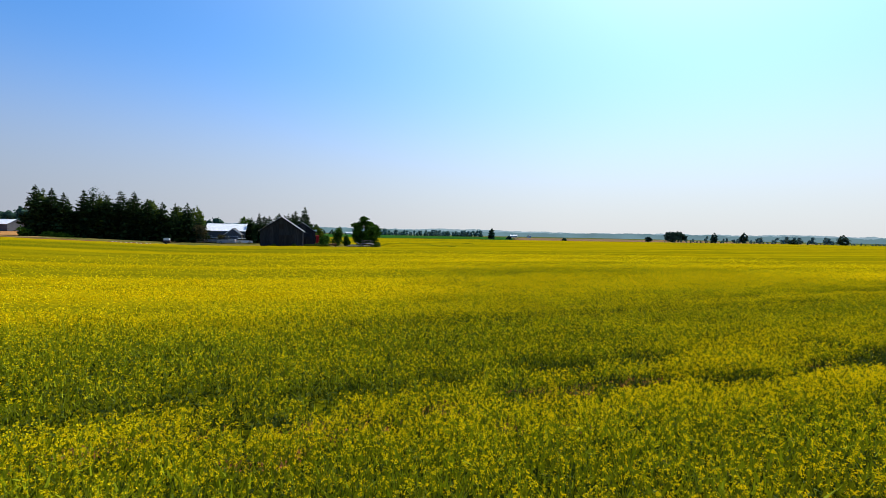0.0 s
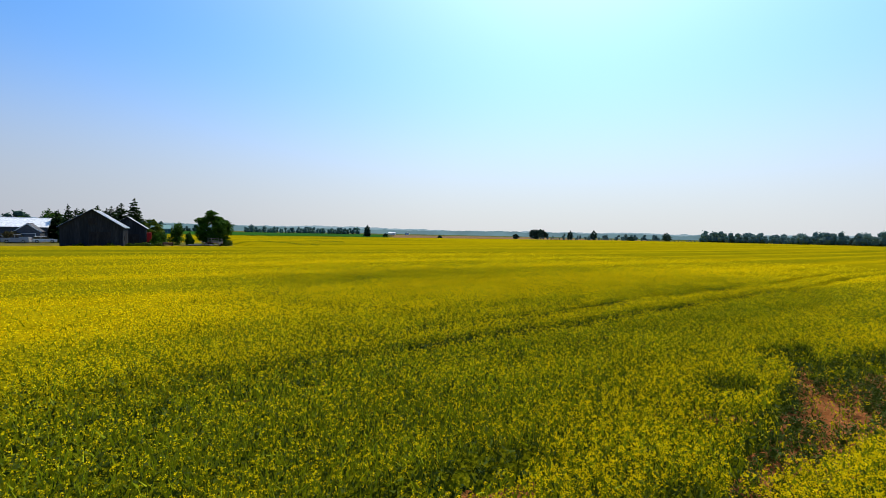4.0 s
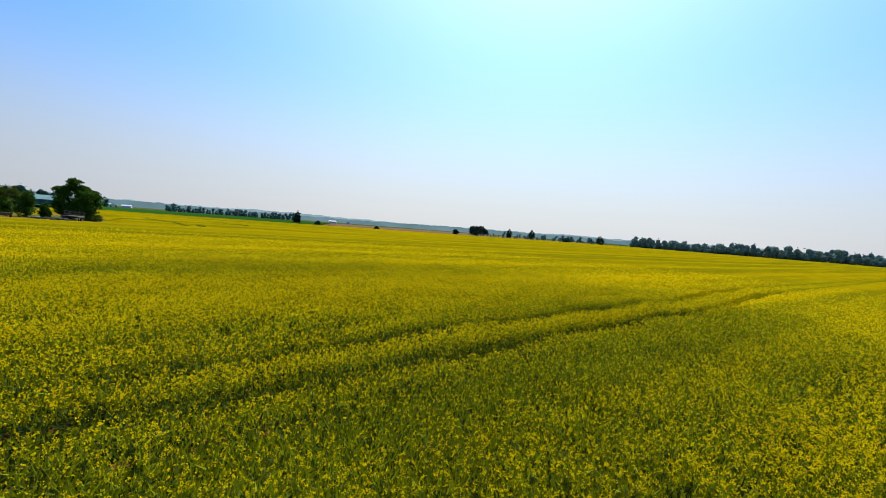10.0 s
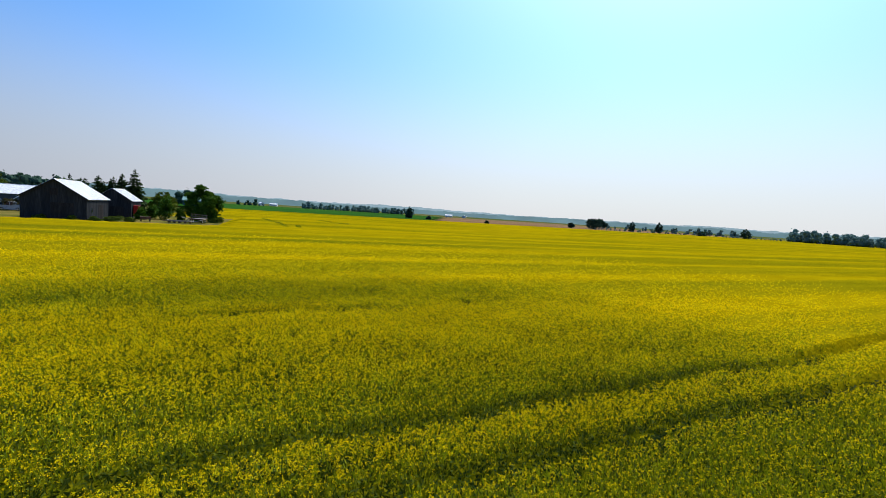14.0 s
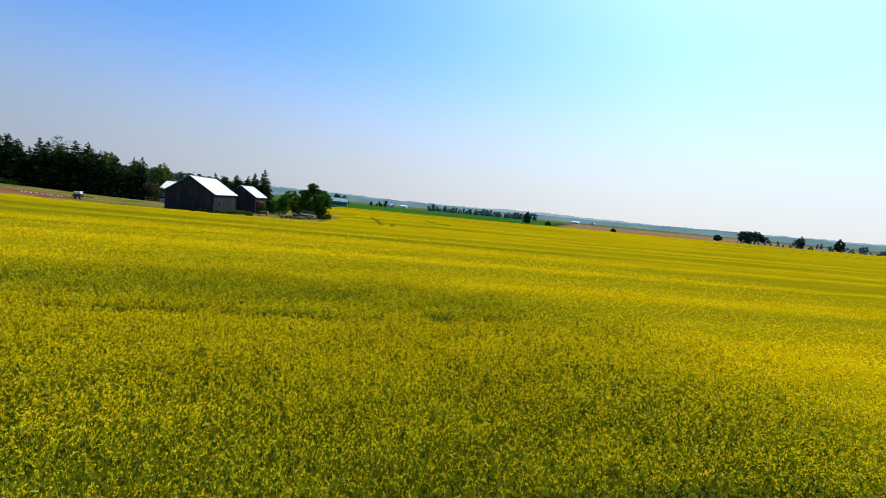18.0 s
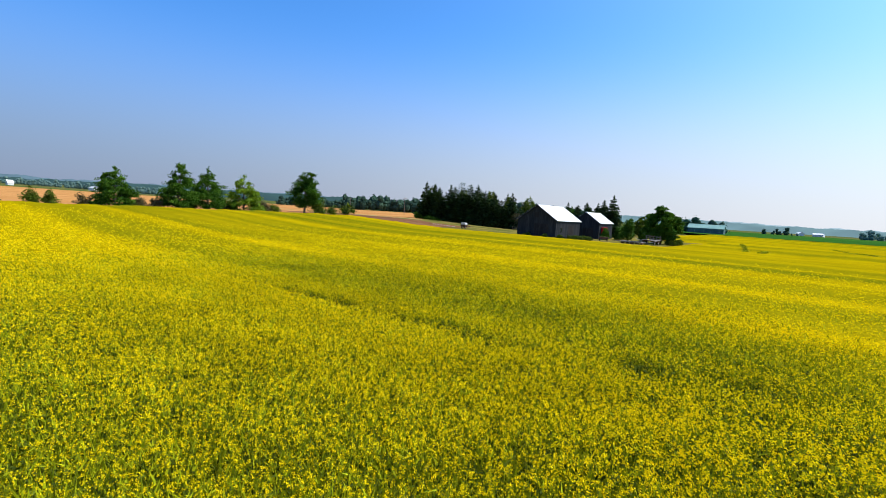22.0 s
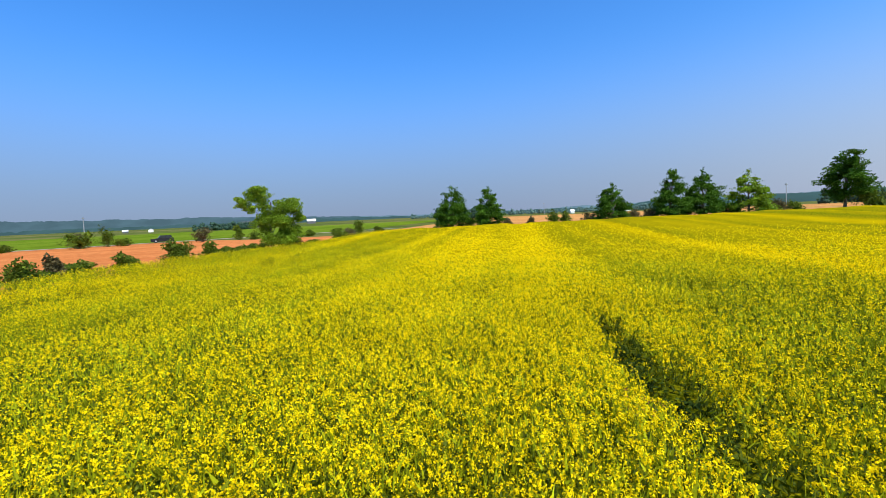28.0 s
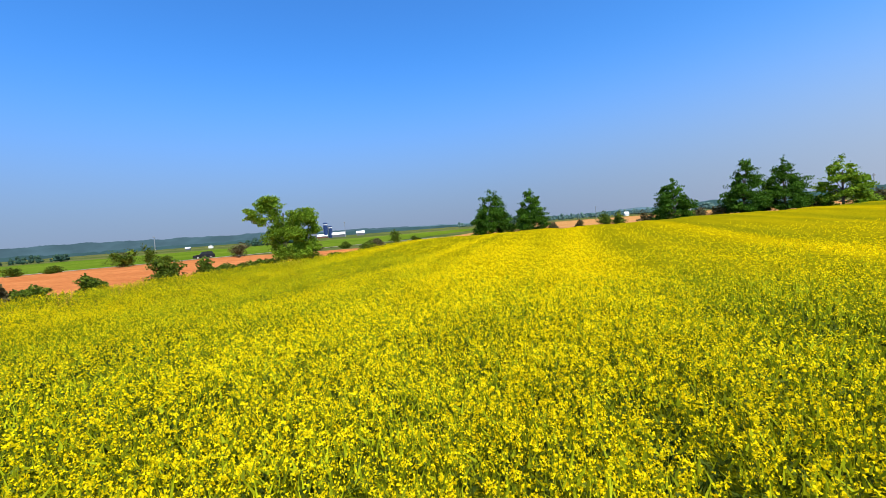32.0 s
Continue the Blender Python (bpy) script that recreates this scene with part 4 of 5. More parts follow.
# shrubs under and between the maples
for k, (x, y, h, w, mat) in enumerate([(-66, 17.5, 1.6, 3.0, M_BUSH), (-66, 26.0, 1.5, 2.2, M_DRYBUSH), (-66, 31.0, 1.3, 1.6, M_DRYBUSH), (-67, 36.0, 2.6, 2.6, M_BUSH), (-67, 38.6, 2.2, 2.4, M_BUSH), (-67, 43.4, 1.8, 3.0, M_DRYBUSH),
                                       (-67, 52.5, 1.9, 3.4, M_DRYBUSH), (-67, 55.6, 1.6, 2.4, M_DRYBUSH), (-68, 63.0, 1.6, 2.4, M_DRYBUSH), (-68, 70.5, 1.6, 2.6, M_DRYBUSH), (-68, 80.5, 2.2, 4.2, M_DRYBUSH), (-68, 83.6, 1.8, 3.2, M_BUSH),
                                       (-68, 97.5, 3.5, 7.0, M_BUSH), (-69, 102.5, 2.4, 3.6, M_BUSH), (-69, 107.5, 3.8, 6.2, M_BUSH)]):
    bush("verge_shrub", x, y, h * 1.15 + 0.9, w * 1.2, 40 + k, mat, ("brownish" if mat is M_DRYBUSH else "dark green") + " shrub on the verge among the maples", "shrubs along the lane", 700, 0.2)

# bushes along the gravel road past the red field
for k, (x, y, h, w, mat) in enumerate([(-44.5, -31.6, 2.6, 3.4, M_DRYBUSH), (-48.5, -26.5, 2.8, 2.0, M_BUSH), (-50, -24, 1.6, 3.0, M_BUSH), (-55.0, -14.5, 1.5, 2.6, M_BUSH), (-57.0, -9.0, 1.5, 3.0, M_BUSH), (-59.0, -5.0, 2.8, 2.6, M_BUSH),
                                       (-60.5, -1.0, 1.4, 2.4, M_BUSH), (-35.2, -49.5, 3.4, 5.8, M_BUSH), (-36.5, -51.0, 2.6, 3.0, M_DRYBUSH), (-25.5, -62.0, 1.6, 3.0, M_BUSH), (-38.5, -47.0, 4.0, 2.4, M_BUSH), (-40.0, -45.0, 1.4, 3.0, M_BUSH),
                                       (-18.0, -66.0, 3.0, 2.2, M_BUSH), (-29.0, -58.0, 1.4, 3.2, M_BUSH), (-52.5, -19.5, 1.3, 2.6, M_DRYBUSH)]):
    x, y = 28 + 1.2 * (x - 28), 33 + 1.2 * (y - 33)
    bush("roadside_bush", x, y, 1.4 * h, 1.3 * w, 70 + k, mat, "roadside bush beyond the red field", "bushes along the road", 600, 0.22)

# the dark spruce grove by the farmyard
gr = np.random.RandomState(5)
for k, (x, h) in enumerate([(-74.5, 14.6), (-71.4, 14.0), (-67.9, 12.8), (-63.8, 14.0), (-61.0, 13.2), (-57.8, 13.0), (-54.4, 14.4), (-50.8, 14.6), (-47.2, 12.6), (-43.1, 12.0), (-40.2, 9.5), (-36.9, 12.2), (-33.4, 7.6)]):
    spruce(x, 152 + gr.uniform(-1.2, 1.2), h, 6.6 + 0.14 * h, 100 + k, "tall dark green spruce in a dense grove", "spruce grove", 1.7)
for k, x in enumerate((-72.7, -69.5, -65.8, -62.3, -59.3, -56.1, -52.4, -48.9, -45.1, -41.4)):
    spruce(x, 158 + gr.uniform(-1.5, 1.5), gr.uniform(10, 13), 6.2, 130 + k, "dark spruce at the back of a dense grove", "spruce grove", 1.2)
broadleaf("ash_tree", -64.5, 161, 15.0, 8, 31, M_WOODS, "thin half-bare tree standing above the spruces", "tree", "", 500, 0.4, 0.3, None, 0.7)
for x, y, h, w, k in ((-76.0, 157, 13.4, 5, 41), (-60.0, 156, 12.6, 6, 42), (-52.8, 157, 12.2, 5, 43), (-47.5, 156, 12.6, 6, 44), (-40.5, 157, 11.0, 5, 45)):
    broadleaf("ash_tree", x, y, h, w, k, M_BUSH, "olive-green leafy tree among the spruces", "tree", "leafy trees in the grove", 700, 0.42, 0.35, None, 0.3)
broadleaf("ash_tree", -37.6, 166, 11.6, 6.4, 32, M_BUSH, "leafy yard tree beside the spruce grove", "tree", "", 2000, 0.45, 0.15)
for k, (x, y, h, w) in enumerate([(-75, 148, 2.6, 4), (-32.6, 151.0, 6.2, 5.0), (-25.4, 146.6, 2.9, 3.6), (-70, 147.5, 1.6, 4), (-66, 147.5, 1.4, 4)]):
    bush("yard_bush", x, y, h, w, 160 + k, M_MAPLE if k not in (1, 2) else M_DRYBUSH, ("dark brown" if k in (1, 2) else "dark green") + " bush between the spruces and the house", "bushes by the grove", 900, 0.35)
# spruces behind the barns
for k, (x, y, h, w, th) in enumerate([(-16.2, 151, 9.8, 3.2, 1.0), (-13.4, 152, 9.0, 4.0, 1.0), (-10.2, 151, 9.9, 4.4, 1.0), (-7.6, 153, 9.9, 3.6, 0.9), (-5.2, 151, 10.8, 4.6, 0.8), (-2.4, 150.5, 12.2, 3.6, 1.2), (-19.0, 156, 8.5, 4, 1.0), (-15.0, 155, 9.0, 4.4, 1.0), (-11.6, 155, 9.0, 4.6, 1.0), (-8.9, 156, 9.4, 4.4, 1.0), (-6.4, 155, 10.0, 4.0, 1.0), (-3.8, 155, 8.6, 4.6, 1.0)]):
    spruce(x, y, h, w * 1.7, 180 + k, "spruce tree standing behind the grey barns", "spruces behind the barns", th * 1.7)
broadleaf("yard_tree", -22.8, 171.5, 8.7, 6.8, 35, M_MAPLE, "round leafy tree behind the house", "tree", "", 1800, 0.5, 0.1)
broadleaf("yard_tree", -31.0, 185, 6.6, 9.0, 36, M_LIGHTLEAF, "light green tree behind the house roof", "tree", "", 1500, 0.5, 0.1)

# trees and bushes at the east end of the yard
bt = [(0, 0, 3.0, 2.8, 2.0), (-2.4, 0.4, 5.6, 2.0, 1.6), (-0.6, 0, 7.0, 2.1, 1.5), (1.6, 0, 6.6, 2.0, 1.5), (3.0, 0.5, 5.6, 1.9, 1.3), (3.9, 0, 4.0, 1.5, 1.5), (-3.0, -0.5, 3.6, 1.6, 1.6), (1.5, -0.8, 4.2, 2.4, 1.8), (-1.0, 0, 8.2, 1.0, 0.7), (0.2, 1.0, 1.8, 2.8, 1.6)]
bt = [(a * 0.9, b, c * 1.02, r * 0.98, z) for a, b, c, r, z in bt] + [(-1.6, 0.3, 1.6, 1.9, 1.3), (1.9, -0.3, 1.6, 1.9, 1.3)]
broadleaf("yard_tree", 14.9, 131.6, 8.8, 7.2, 37, M_MAPLE, "wide ragged tree beside the timber pile", "tree", "", 9500, 0.34, 0.05, bt, 0.0, clumps=8, core=40)
broadleaf("yard_tree", 0.5, 175.0, 6.9, 8.0, 38, M_BUSH, "round olive-green tree low behind the shed", "tree", "", 2600, 0.4, 0.02, None, 0.0, clumps=5, core=24)
for k, (x, y, h, w, mat) in enumerate([(6.9, 133.4, 6.0, 3.9, M_MAPLE), (3.6, 138.0, 3.6, 3.2, M_MAPLE), (2.9, 129.4, 2.9, 2.6, M_MAPLE), (9.9, 136.0, 3.3, 2.2, M_MAPLE), (17.6, 129.4, 1.3, 2.4, M_BUSH), (18.4, 132.5, 1.4, 2.4, M_BUSH)]):
    bush("yard_bush", x, y, h, w, 200 + k, mat, ("olive-green" if mat is M_BUSH else "dark green") + " rounded bush in the farmyard", "bushes in the yard", 1300, 0.28)
for k, (x, y, w) in enumerate([(-1.2, 112.6, 2.6), (1.2, 114.0, 3.0), (3.4, 117.0, 2.4), (-4.5, 111.6, 2.4), (-9.0, 111.6, 2.4), (0.4, 120.0, 2.6)]):
    bush("weed_clump", x, y, 1.2, w, 220 + k, M_WEED, "tall green weeds against the barn wall", "weeds by the barn", 500, 0.2, "weeds")

# single trees far out along the field's end
for k, (x, y, h, w, mat) in enumerate([(130.6, 312, 9.0, 5.0, M_WOODS), (351, 316, 9.6, 6.5, M_WOODS), (366, 299, 10.6, 6.0, M_WOODS), (405, 285, 5.0, 9.0, M_WOODS), (430, 262, 9.6, 9.0, M_WOODS), (306, 347, 5.5, 6.5, M_WOODS), (150, 322, 3.5, 4.0, M_WOODS), (205, 330, 2.5, 4.0, M_WOODS)]):
    broadleaf("field_tree", x, y, h, w, 240 + k, mat, "lone tree at the far end of the canola", "tree", "trees at the field's end", 700, 0.8, 0.08, None, 0.05, 0.3, clumps=4, core=8)
oak = [(-7, 0, 5.5, 4.0, 3.0), (-3, 0, 8.0, 4.5, 3.4), (2, 0, 8.6, 4.6, 3.4), (6.5, 0, 6.6, 4.4, 3.2), (0, 0, 5.0, 7.0, 3.2), (-9.5, 0, 3.4, 2.4, 2.2), (9, 0, 4.0, 3.0, 2.6)]
broadleaf("field_tree", 328.8, 338, 12.0, 24, 250, M_WOODS, "wide round oak at the far end of the canola", "tree", "trees at the field's end", 2600, 1.0, 0.1, oak, 0.0, clumps=5, core=40)


def woods(name, way, spread, n, h0, h1, seed, mat, label, quads=46, size=1.5):
    """A wood: n crowns along a polyline, in one mesh."""
    r_ = np.random.RandomState(seed)
    seg = [(Vector(a), Vector(b)) for a, b in zip(way, way[1:])]
    ln = np.array([(b - a).length for a, b in seg])
    out, stems = [], []
    for k in range(n):
        i = r_.choice(len(seg), p=ln / ln.sum())
        p = seg[i][0].lerp(seg[i][1], r_.uniform())
        nrm = Vector((seg[i][1] - seg[i][0]).yx) * Vector((1, -1))
        p = p + nrm.normalized() * r_.uniform(-1, 1) * spread
        h = r_.uniform(h0, h1) * (0.85 + 0.25 * math.sin(k * 0.7))
        w = h * r_.uniform(0.5, 0.8)
        g = gz(p.x, p.y)
        bl = [(p.x, p.y, g + h * 0.36, w * 0.55, h * 0.36), (p.x + r_.normal(0, 0.2) * w, p.y + r_.normal(0, 0.2) * w, g + h * 0.72, w * 0.42, h * 0.26)]
        out.append(leaf_cloud(bl, quads, size * h / 12, r_, 0.05, 0.2))
        for bx, by, bz, r, rz in bl:           # the dense inner mass of each crown
            lat, lon = np.meshgrid(np.linspace(-1.45, 1.45, 5), np.linspace(0, 6.2832, 8))
            q = 0.7 * (1 + 0.2 * np.sin(lon * 3 + bx) * np.cos(lat * 2 + by)) * (1 + 0.0 * lat)
            q[-1] = q[0]
            P = np.stack([bx + r * q * np.cos(lat) * np.cos(lon), by + r * q * np.cos(lat) * np.sin(lon), bz + rz * q * np.sin(lat)], -1)
            out.append(np.stack([P[:-1, :-1], P[1:, :-1], P[1:, 1:], P[:-1, 1:]], 2).reshape(-1, 4, 3))
    ob = new(name, quads_mesh(name, np.concatenate(out), [mat]))
    return tagged(ob, label, "woods", kind="stuff")


woods("northwest_woods", [(-300, 294), (-262, 330), (-185, 385), (-110, 440)], 14, 420, 10, 15.5, 1, M_WOODS, "dark green woods behind the stubble field")
woods("northwest_undergrowth", [(-330, 264), (-296, 290), (-258, 326), (-181, 381), (-106, 436)], 5, 230, 5, 9, 21, M_WOODS, "undergrowth along the edge of the woods", 30)
woods("northwest_woods_end", [(-345, 250), (-300, 294)], 8, 70, 6, 11, 12, M_WOODS, "lower end of the dark green woods")
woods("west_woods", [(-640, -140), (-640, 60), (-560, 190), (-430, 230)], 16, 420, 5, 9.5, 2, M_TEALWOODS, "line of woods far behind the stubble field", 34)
woods("west_copse", [(-283, -32), (-285, 5)], 7, 46, 8, 11.5, 22, M_WOODS, "dark block of trees behind the maples")
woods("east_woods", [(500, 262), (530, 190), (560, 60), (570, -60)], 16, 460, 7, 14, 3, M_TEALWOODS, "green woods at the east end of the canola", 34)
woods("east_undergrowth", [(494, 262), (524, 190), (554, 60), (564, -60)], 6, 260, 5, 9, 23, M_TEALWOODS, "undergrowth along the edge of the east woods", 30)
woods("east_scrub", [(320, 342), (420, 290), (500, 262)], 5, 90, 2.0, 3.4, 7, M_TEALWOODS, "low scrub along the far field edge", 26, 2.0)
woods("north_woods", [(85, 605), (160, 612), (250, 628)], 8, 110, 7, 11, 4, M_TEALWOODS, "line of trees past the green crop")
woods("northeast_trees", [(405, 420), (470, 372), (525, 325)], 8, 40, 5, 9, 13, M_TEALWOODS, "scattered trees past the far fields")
woods("north_spruces", [(-18, 345), (4, 352)], 6, 14, 8, 11, 5, M_WOODS, "distant trees behind the green-roofed barn")
woods("north_hedge_trees", [(8, 573), (14, 575), (30, 574), (48, 570)], 3, 9, 5, 9, 11, M_WOODS, "a few trees past the green crop")


def ring(name, r, heights, mat, label, seed, a0=0.0, a1=360.0, jag=2.0, step=0.12):
    """A far band of land round the place; heights: (azimuth, degrees above the level)."""
    r_ = np.random.RandomState(seed)
    az = np.arange(a0, a1 + step / 2, step)
    el = np.interp(az, [h[0] for h in heights], [h[1] for h in heights])
    x, y = r * np.sin(np.radians(az)), r * np.cos(np.radians(az))
    rough = np.zeros(len(az))
    for wide, much in ((41, 0.8), (13, 0.5), (5, 0.35), (1, 0.22)):        # swells, woods, groups of crowns, single crowns
        e = np.convolve(r_.normal(0, 1, len(az) + wide), np.ones(wide) / math.sqrt(wide), "same")[:len(az)]
        rough += much * e
    top = 4.2 + r * np.tan(np.radians(el)) + 0.75 * jag * rough
    n = len(az)
    V = np.concatenate([np.stack([x, y, 0 * x - 8], -1), np.stack([x, y, top], -1)])
    ob = new(name, mesh_of(name, V, [(k, k + 1, n + k + 1, n + k) for k in range(n - 1)], mat))
    return tagged(ob, label, "backdrop", kind="structure")


woods("southwest_wood", [(-236, -192), (-259, -160)], 8, 80, 4, 6.5, 6, M_WOODS, "dark block of trees on the rising land", 50, 1.5)
woods("south_wood", [(-150, -330), (-190, -300)], 10, 60, 4, 6, 8, M_WOODS, "dark block of trees far over the green crop", 50, 1.5)
woods("yard_woods", [(-112, 296), (-80, 300), (-52, 302)], 8, 64, 9, 13, 10, M_WOODS, "trees behind the farmyard")
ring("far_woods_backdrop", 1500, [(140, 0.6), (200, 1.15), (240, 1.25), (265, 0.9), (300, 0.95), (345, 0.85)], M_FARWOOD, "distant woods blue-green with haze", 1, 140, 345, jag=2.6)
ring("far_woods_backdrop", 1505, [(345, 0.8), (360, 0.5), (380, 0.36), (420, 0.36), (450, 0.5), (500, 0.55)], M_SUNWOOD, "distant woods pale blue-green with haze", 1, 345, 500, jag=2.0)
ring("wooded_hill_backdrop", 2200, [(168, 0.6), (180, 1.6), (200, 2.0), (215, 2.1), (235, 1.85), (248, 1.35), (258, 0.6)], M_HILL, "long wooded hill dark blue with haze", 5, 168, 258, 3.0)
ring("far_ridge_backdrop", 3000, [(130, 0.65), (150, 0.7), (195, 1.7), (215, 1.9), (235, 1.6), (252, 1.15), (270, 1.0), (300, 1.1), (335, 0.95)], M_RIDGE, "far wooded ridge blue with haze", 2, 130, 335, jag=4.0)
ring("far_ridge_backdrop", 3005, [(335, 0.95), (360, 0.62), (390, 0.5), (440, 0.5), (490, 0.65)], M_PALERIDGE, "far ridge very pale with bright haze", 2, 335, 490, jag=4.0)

# ---- buildings ----


def gabled(name, x, y, rz, width, length, eave, ridge, wall_m, roof_m, label, category, over=0.35, base=None, ribs=0.0, openings=(), trim=None):
    """A gabled building, ridge along its own y: four walls, two roof slopes with thickness, doors and windows."""
    g = gz(x, y) if base is None else base
    t = thing(name, x, y, g, rz, label, category)
    hw, hl, th = width / 2, length / 2, 0.16
    for sy in (-1, 1):
        bm = prism(bmesh.new(), [(-hw, -0.4), (hw, -0.4), (hw, eave), (0, ridge), (-hw, eave)], sy * hl - th / 2, sy * hl + th / 2)
        part("gable_wall", bm, wall_m, t)
    for sx in (-1, 1):
        part("side_wall", one_box((sx * (hw - th / 2), 0, eave / 2 - 0.2), (th, length - th - 0.01, eave + 0.38)), wall_m, t)
    slope = math.atan2(ridge - eave, hw)
    run = hw / math.cos(slope) + over
    for sx in (-1, 1):
        ang = math.degrees(slope) * sx
        cx, cz = sx * (run / 2) * math.cos(slope), ridge + 0.10 - (run / 2) * math.sin(slope)
        roof = part("roof_slope", one_box((cx, 0, cz), (run, length + 2 * over, 0.09), (0, ang, 0), 0.01), roof_m, t)
        if ribs:
            bm = bmesh.new()
            for k in range(int((length + 2 * over) / ribs) + 1):
                yy = -hl - over + 0.03 + k * ribs
                box(bm, (cx + 0.06 * math.sin(slope) * sx, yy, cz + 0.06 * math.cos(slope)), (run, 0.04, 0.05), (0, ang, 0))
            part("roof_ribs", bm, roof_m, roof)
        for sy in (-1, 1):
            part("verge_board", one_box((cx, sy * (hl + over + 0.022), cz - 0.06), (run, 0.035, 0.2), (0, ang, 0)), trim or wall_m, t)
    part("ridge_cap", one_box((0, 0, ridge + 0.16), (0.3, length + 2 * over, 0.06), (0, 0, 0), 0.02), roof_m, t)
    for kind_, side, u, z0, w, h, mat in openings:
        d = 0.05
        if side in "EW":
            s = 1 if side == "E" else -1
            c, size = (s * (hw + d / 2 + 0.004), u, z0 + h / 2), (d, w, h)
            fr = [((c[0], u, z0 + h + 0.06), (d * 1.4, w + 0.24, 0.12)), ((c[0], u - w / 2 - 0.06, z0 + h / 2), (d * 1.4, 0.12, h)), ((c[0], u + w / 2 + 0.06, z0 + h / 2), (d * 1.4, 0.12, h))]
        else:
            s = 1 if side == "N" else -1
            c, size = (u, s * (hl + th / 2 + d / 2 + 0.004), z0 + h / 2), (w, d, h)
            fr = [((u, c[1], z0 + h + 0.06), (w + 0.24, d * 1.4, 0.12)), ((u - w / 2 - 0.06, c[1], z0 + h / 2), (0.12, d * 1.4, h)), ((u + w / 2 + 0.06, c[1], z0 + h / 2), (0.12, d * 1.4, h))]
        ob = part(kind_, one_box(c, size), mat, t)
        bm = bmesh.new()
        for cc, ss in fr:
            box(bm, cc, ss)
        part(kind_ + "_frame", bm, trim or wall_m, ob)
    return t


gabled("barn", -7.1, 119.3, 0, 9.6, 13.6, 4.1, 7.35, M_BARNWOOD, M_TINROOF, "weathered grey board barn with a bright galvanised roof", "barn", 0.4, ribs=0.75,
       openings=[("door", "E", 1.5, 0.0, 3.2, 3.0, M_BARNDOOR), ("door", "S", 1.2, 0.0, 3.4, 3.2, M_BARNDOOR), ("hatch", "S", 0.0, 4.6, 1.2, 1.2, M_BARNDOOR), ("window", "E", -4.0, 1.5, 0.9, 0.9, M_GLASS)])
gabled("shed", -2.7, 136.0, 0, 7.0, 10.0, 4.0, 6.45, M_BARNWOOD, M_TINROOF, "smaller grey board shed with a bright galvanised roof", "shed", 0.35, ribs=0.75,
       openings=[("door", "S", 0.8, 0.0, 2.6, 2.6, M_BARNDOOR), ("door", "E", -1.5, 0.0, 2.4, 2.5, M_BARNDOOR)])
gabled("house", -26.3, 157.2, 90, 8.4, 11.0, 3.8, 6.0, M_SHADEDGREYWALL, M_TINROOF, "farmhouse, its walls greyed for shade, with a wide shining pale roof behind the barns", "house", 0.4, trim=M_WHITEPAINT,
       openings=[("window", "W", -3.6, 1.0, 1.3, 1.2, M_GLASS), ("window", "W", -0.6, 1.0, 1.3, 1.2, M_GLASS), ("door", "W", 4.4, 0.2, 1.0, 2.1, M_SHADEDGREYWALL), ("window", "S", 0.4, 1.0, 1.3, 1.2, M_GLASS)])
gabled("garage", -23.4, 150.6, 0, 4.6, 4.8, 2.7, 4.5, M_SHADEDGREYWALL, M_DARKROOF, "small grey garage, its walls darkened for shade, with a pale roof edge", "garage", 0.3, trim=M_WHITEPAINT,
       openings=[("garage_door", "S", 0.0, 0.05, 2.8, 2.1, M_SHADEDGREYWALL)])
gabled("machine_shed", -2.2, 322.0, 92, 12.0, 18.0, 3.8, 6.0, M_TEALWALL, M_GREENROOF, "long dark teal machine shed with a green metal roof", "shed", 0.4, ribs=1.2, trim=M_GREENROOF,
       openings=[("door", "W", -5.0, 0.0, 4.6, 3.2, M_TEALWALL), ("door", "W", 3.0, 0.0, 4.6, 3.2, M_TEALWALL)])
gabled("far_barn", -143.0, 263.0, 75, 9.0, 14.0, 3.4, 5.6, M_SHADEDGREYWALL, M_TINROOF, "low grey barn with a shining roof past the grove", "barn")
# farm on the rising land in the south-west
for x, y, w, l, e, r, wm, rm, rz in [(-585, -318, 12, 20, 4, 7.5, M_SHADEDGREYWALL, M_TINROOF, 28), (-603, -290, 10, 12, 4, 7, M_SHADEDGREYWALL, M_TINROOF, 28), (-570, -338, 10, 16, 3, 6, M_RUST, M_TINROOF, 28), (-560, -352, 10, 16, 3, 6, M_SHADEDGREYWALL, M_TINROOF, 118)]:
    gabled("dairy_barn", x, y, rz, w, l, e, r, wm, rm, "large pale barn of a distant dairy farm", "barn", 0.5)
for x, y, h, r in [(-573, -333, 22, 3.4), (-580, -329, 17, 3.0)]:
    t = thing("silo", x, y, gz(x, y), 0, "tall dark blue steel silo of a distant farm", "silo", "silos of the far farm")
    part("cylinder", rod(bmesh.new(), (0, 0, -1), (0, 0, h), r, r, 20), M_SILO, t)
    bm = bmesh.new()
    bmesh.ops.create_uvsphere(bm, u_segments=20, v_segments=8, radius=r * 1.01, matrix=Matrix.Translation((0, 0, h)) @ Matrix.Diagonal((1, 1, 0.5, 1)))
    part("dome", bm, M_SILO, t)
    part("white_band", rod(bmesh.new(), (0, 0, h - 2.2), (0, 0, h - 1.2), r + 0.02, r + 0.02, 20), M_WHITEPAINT, t)
gabled("long_barn", -384, -244, 33, 12, 24, 3.6, 6.2, M_SHADEDGREYWALL, M_SHADEDGREYWALL, "long grey barn on the green land", "barn")
gabled("far_house", -316, -330, 40, 3.6, 4.0, 1.6, 2.8, M_SHADEDGREYWALL, M_HOUSEROOF, "small grey house far over the green crop", "house")
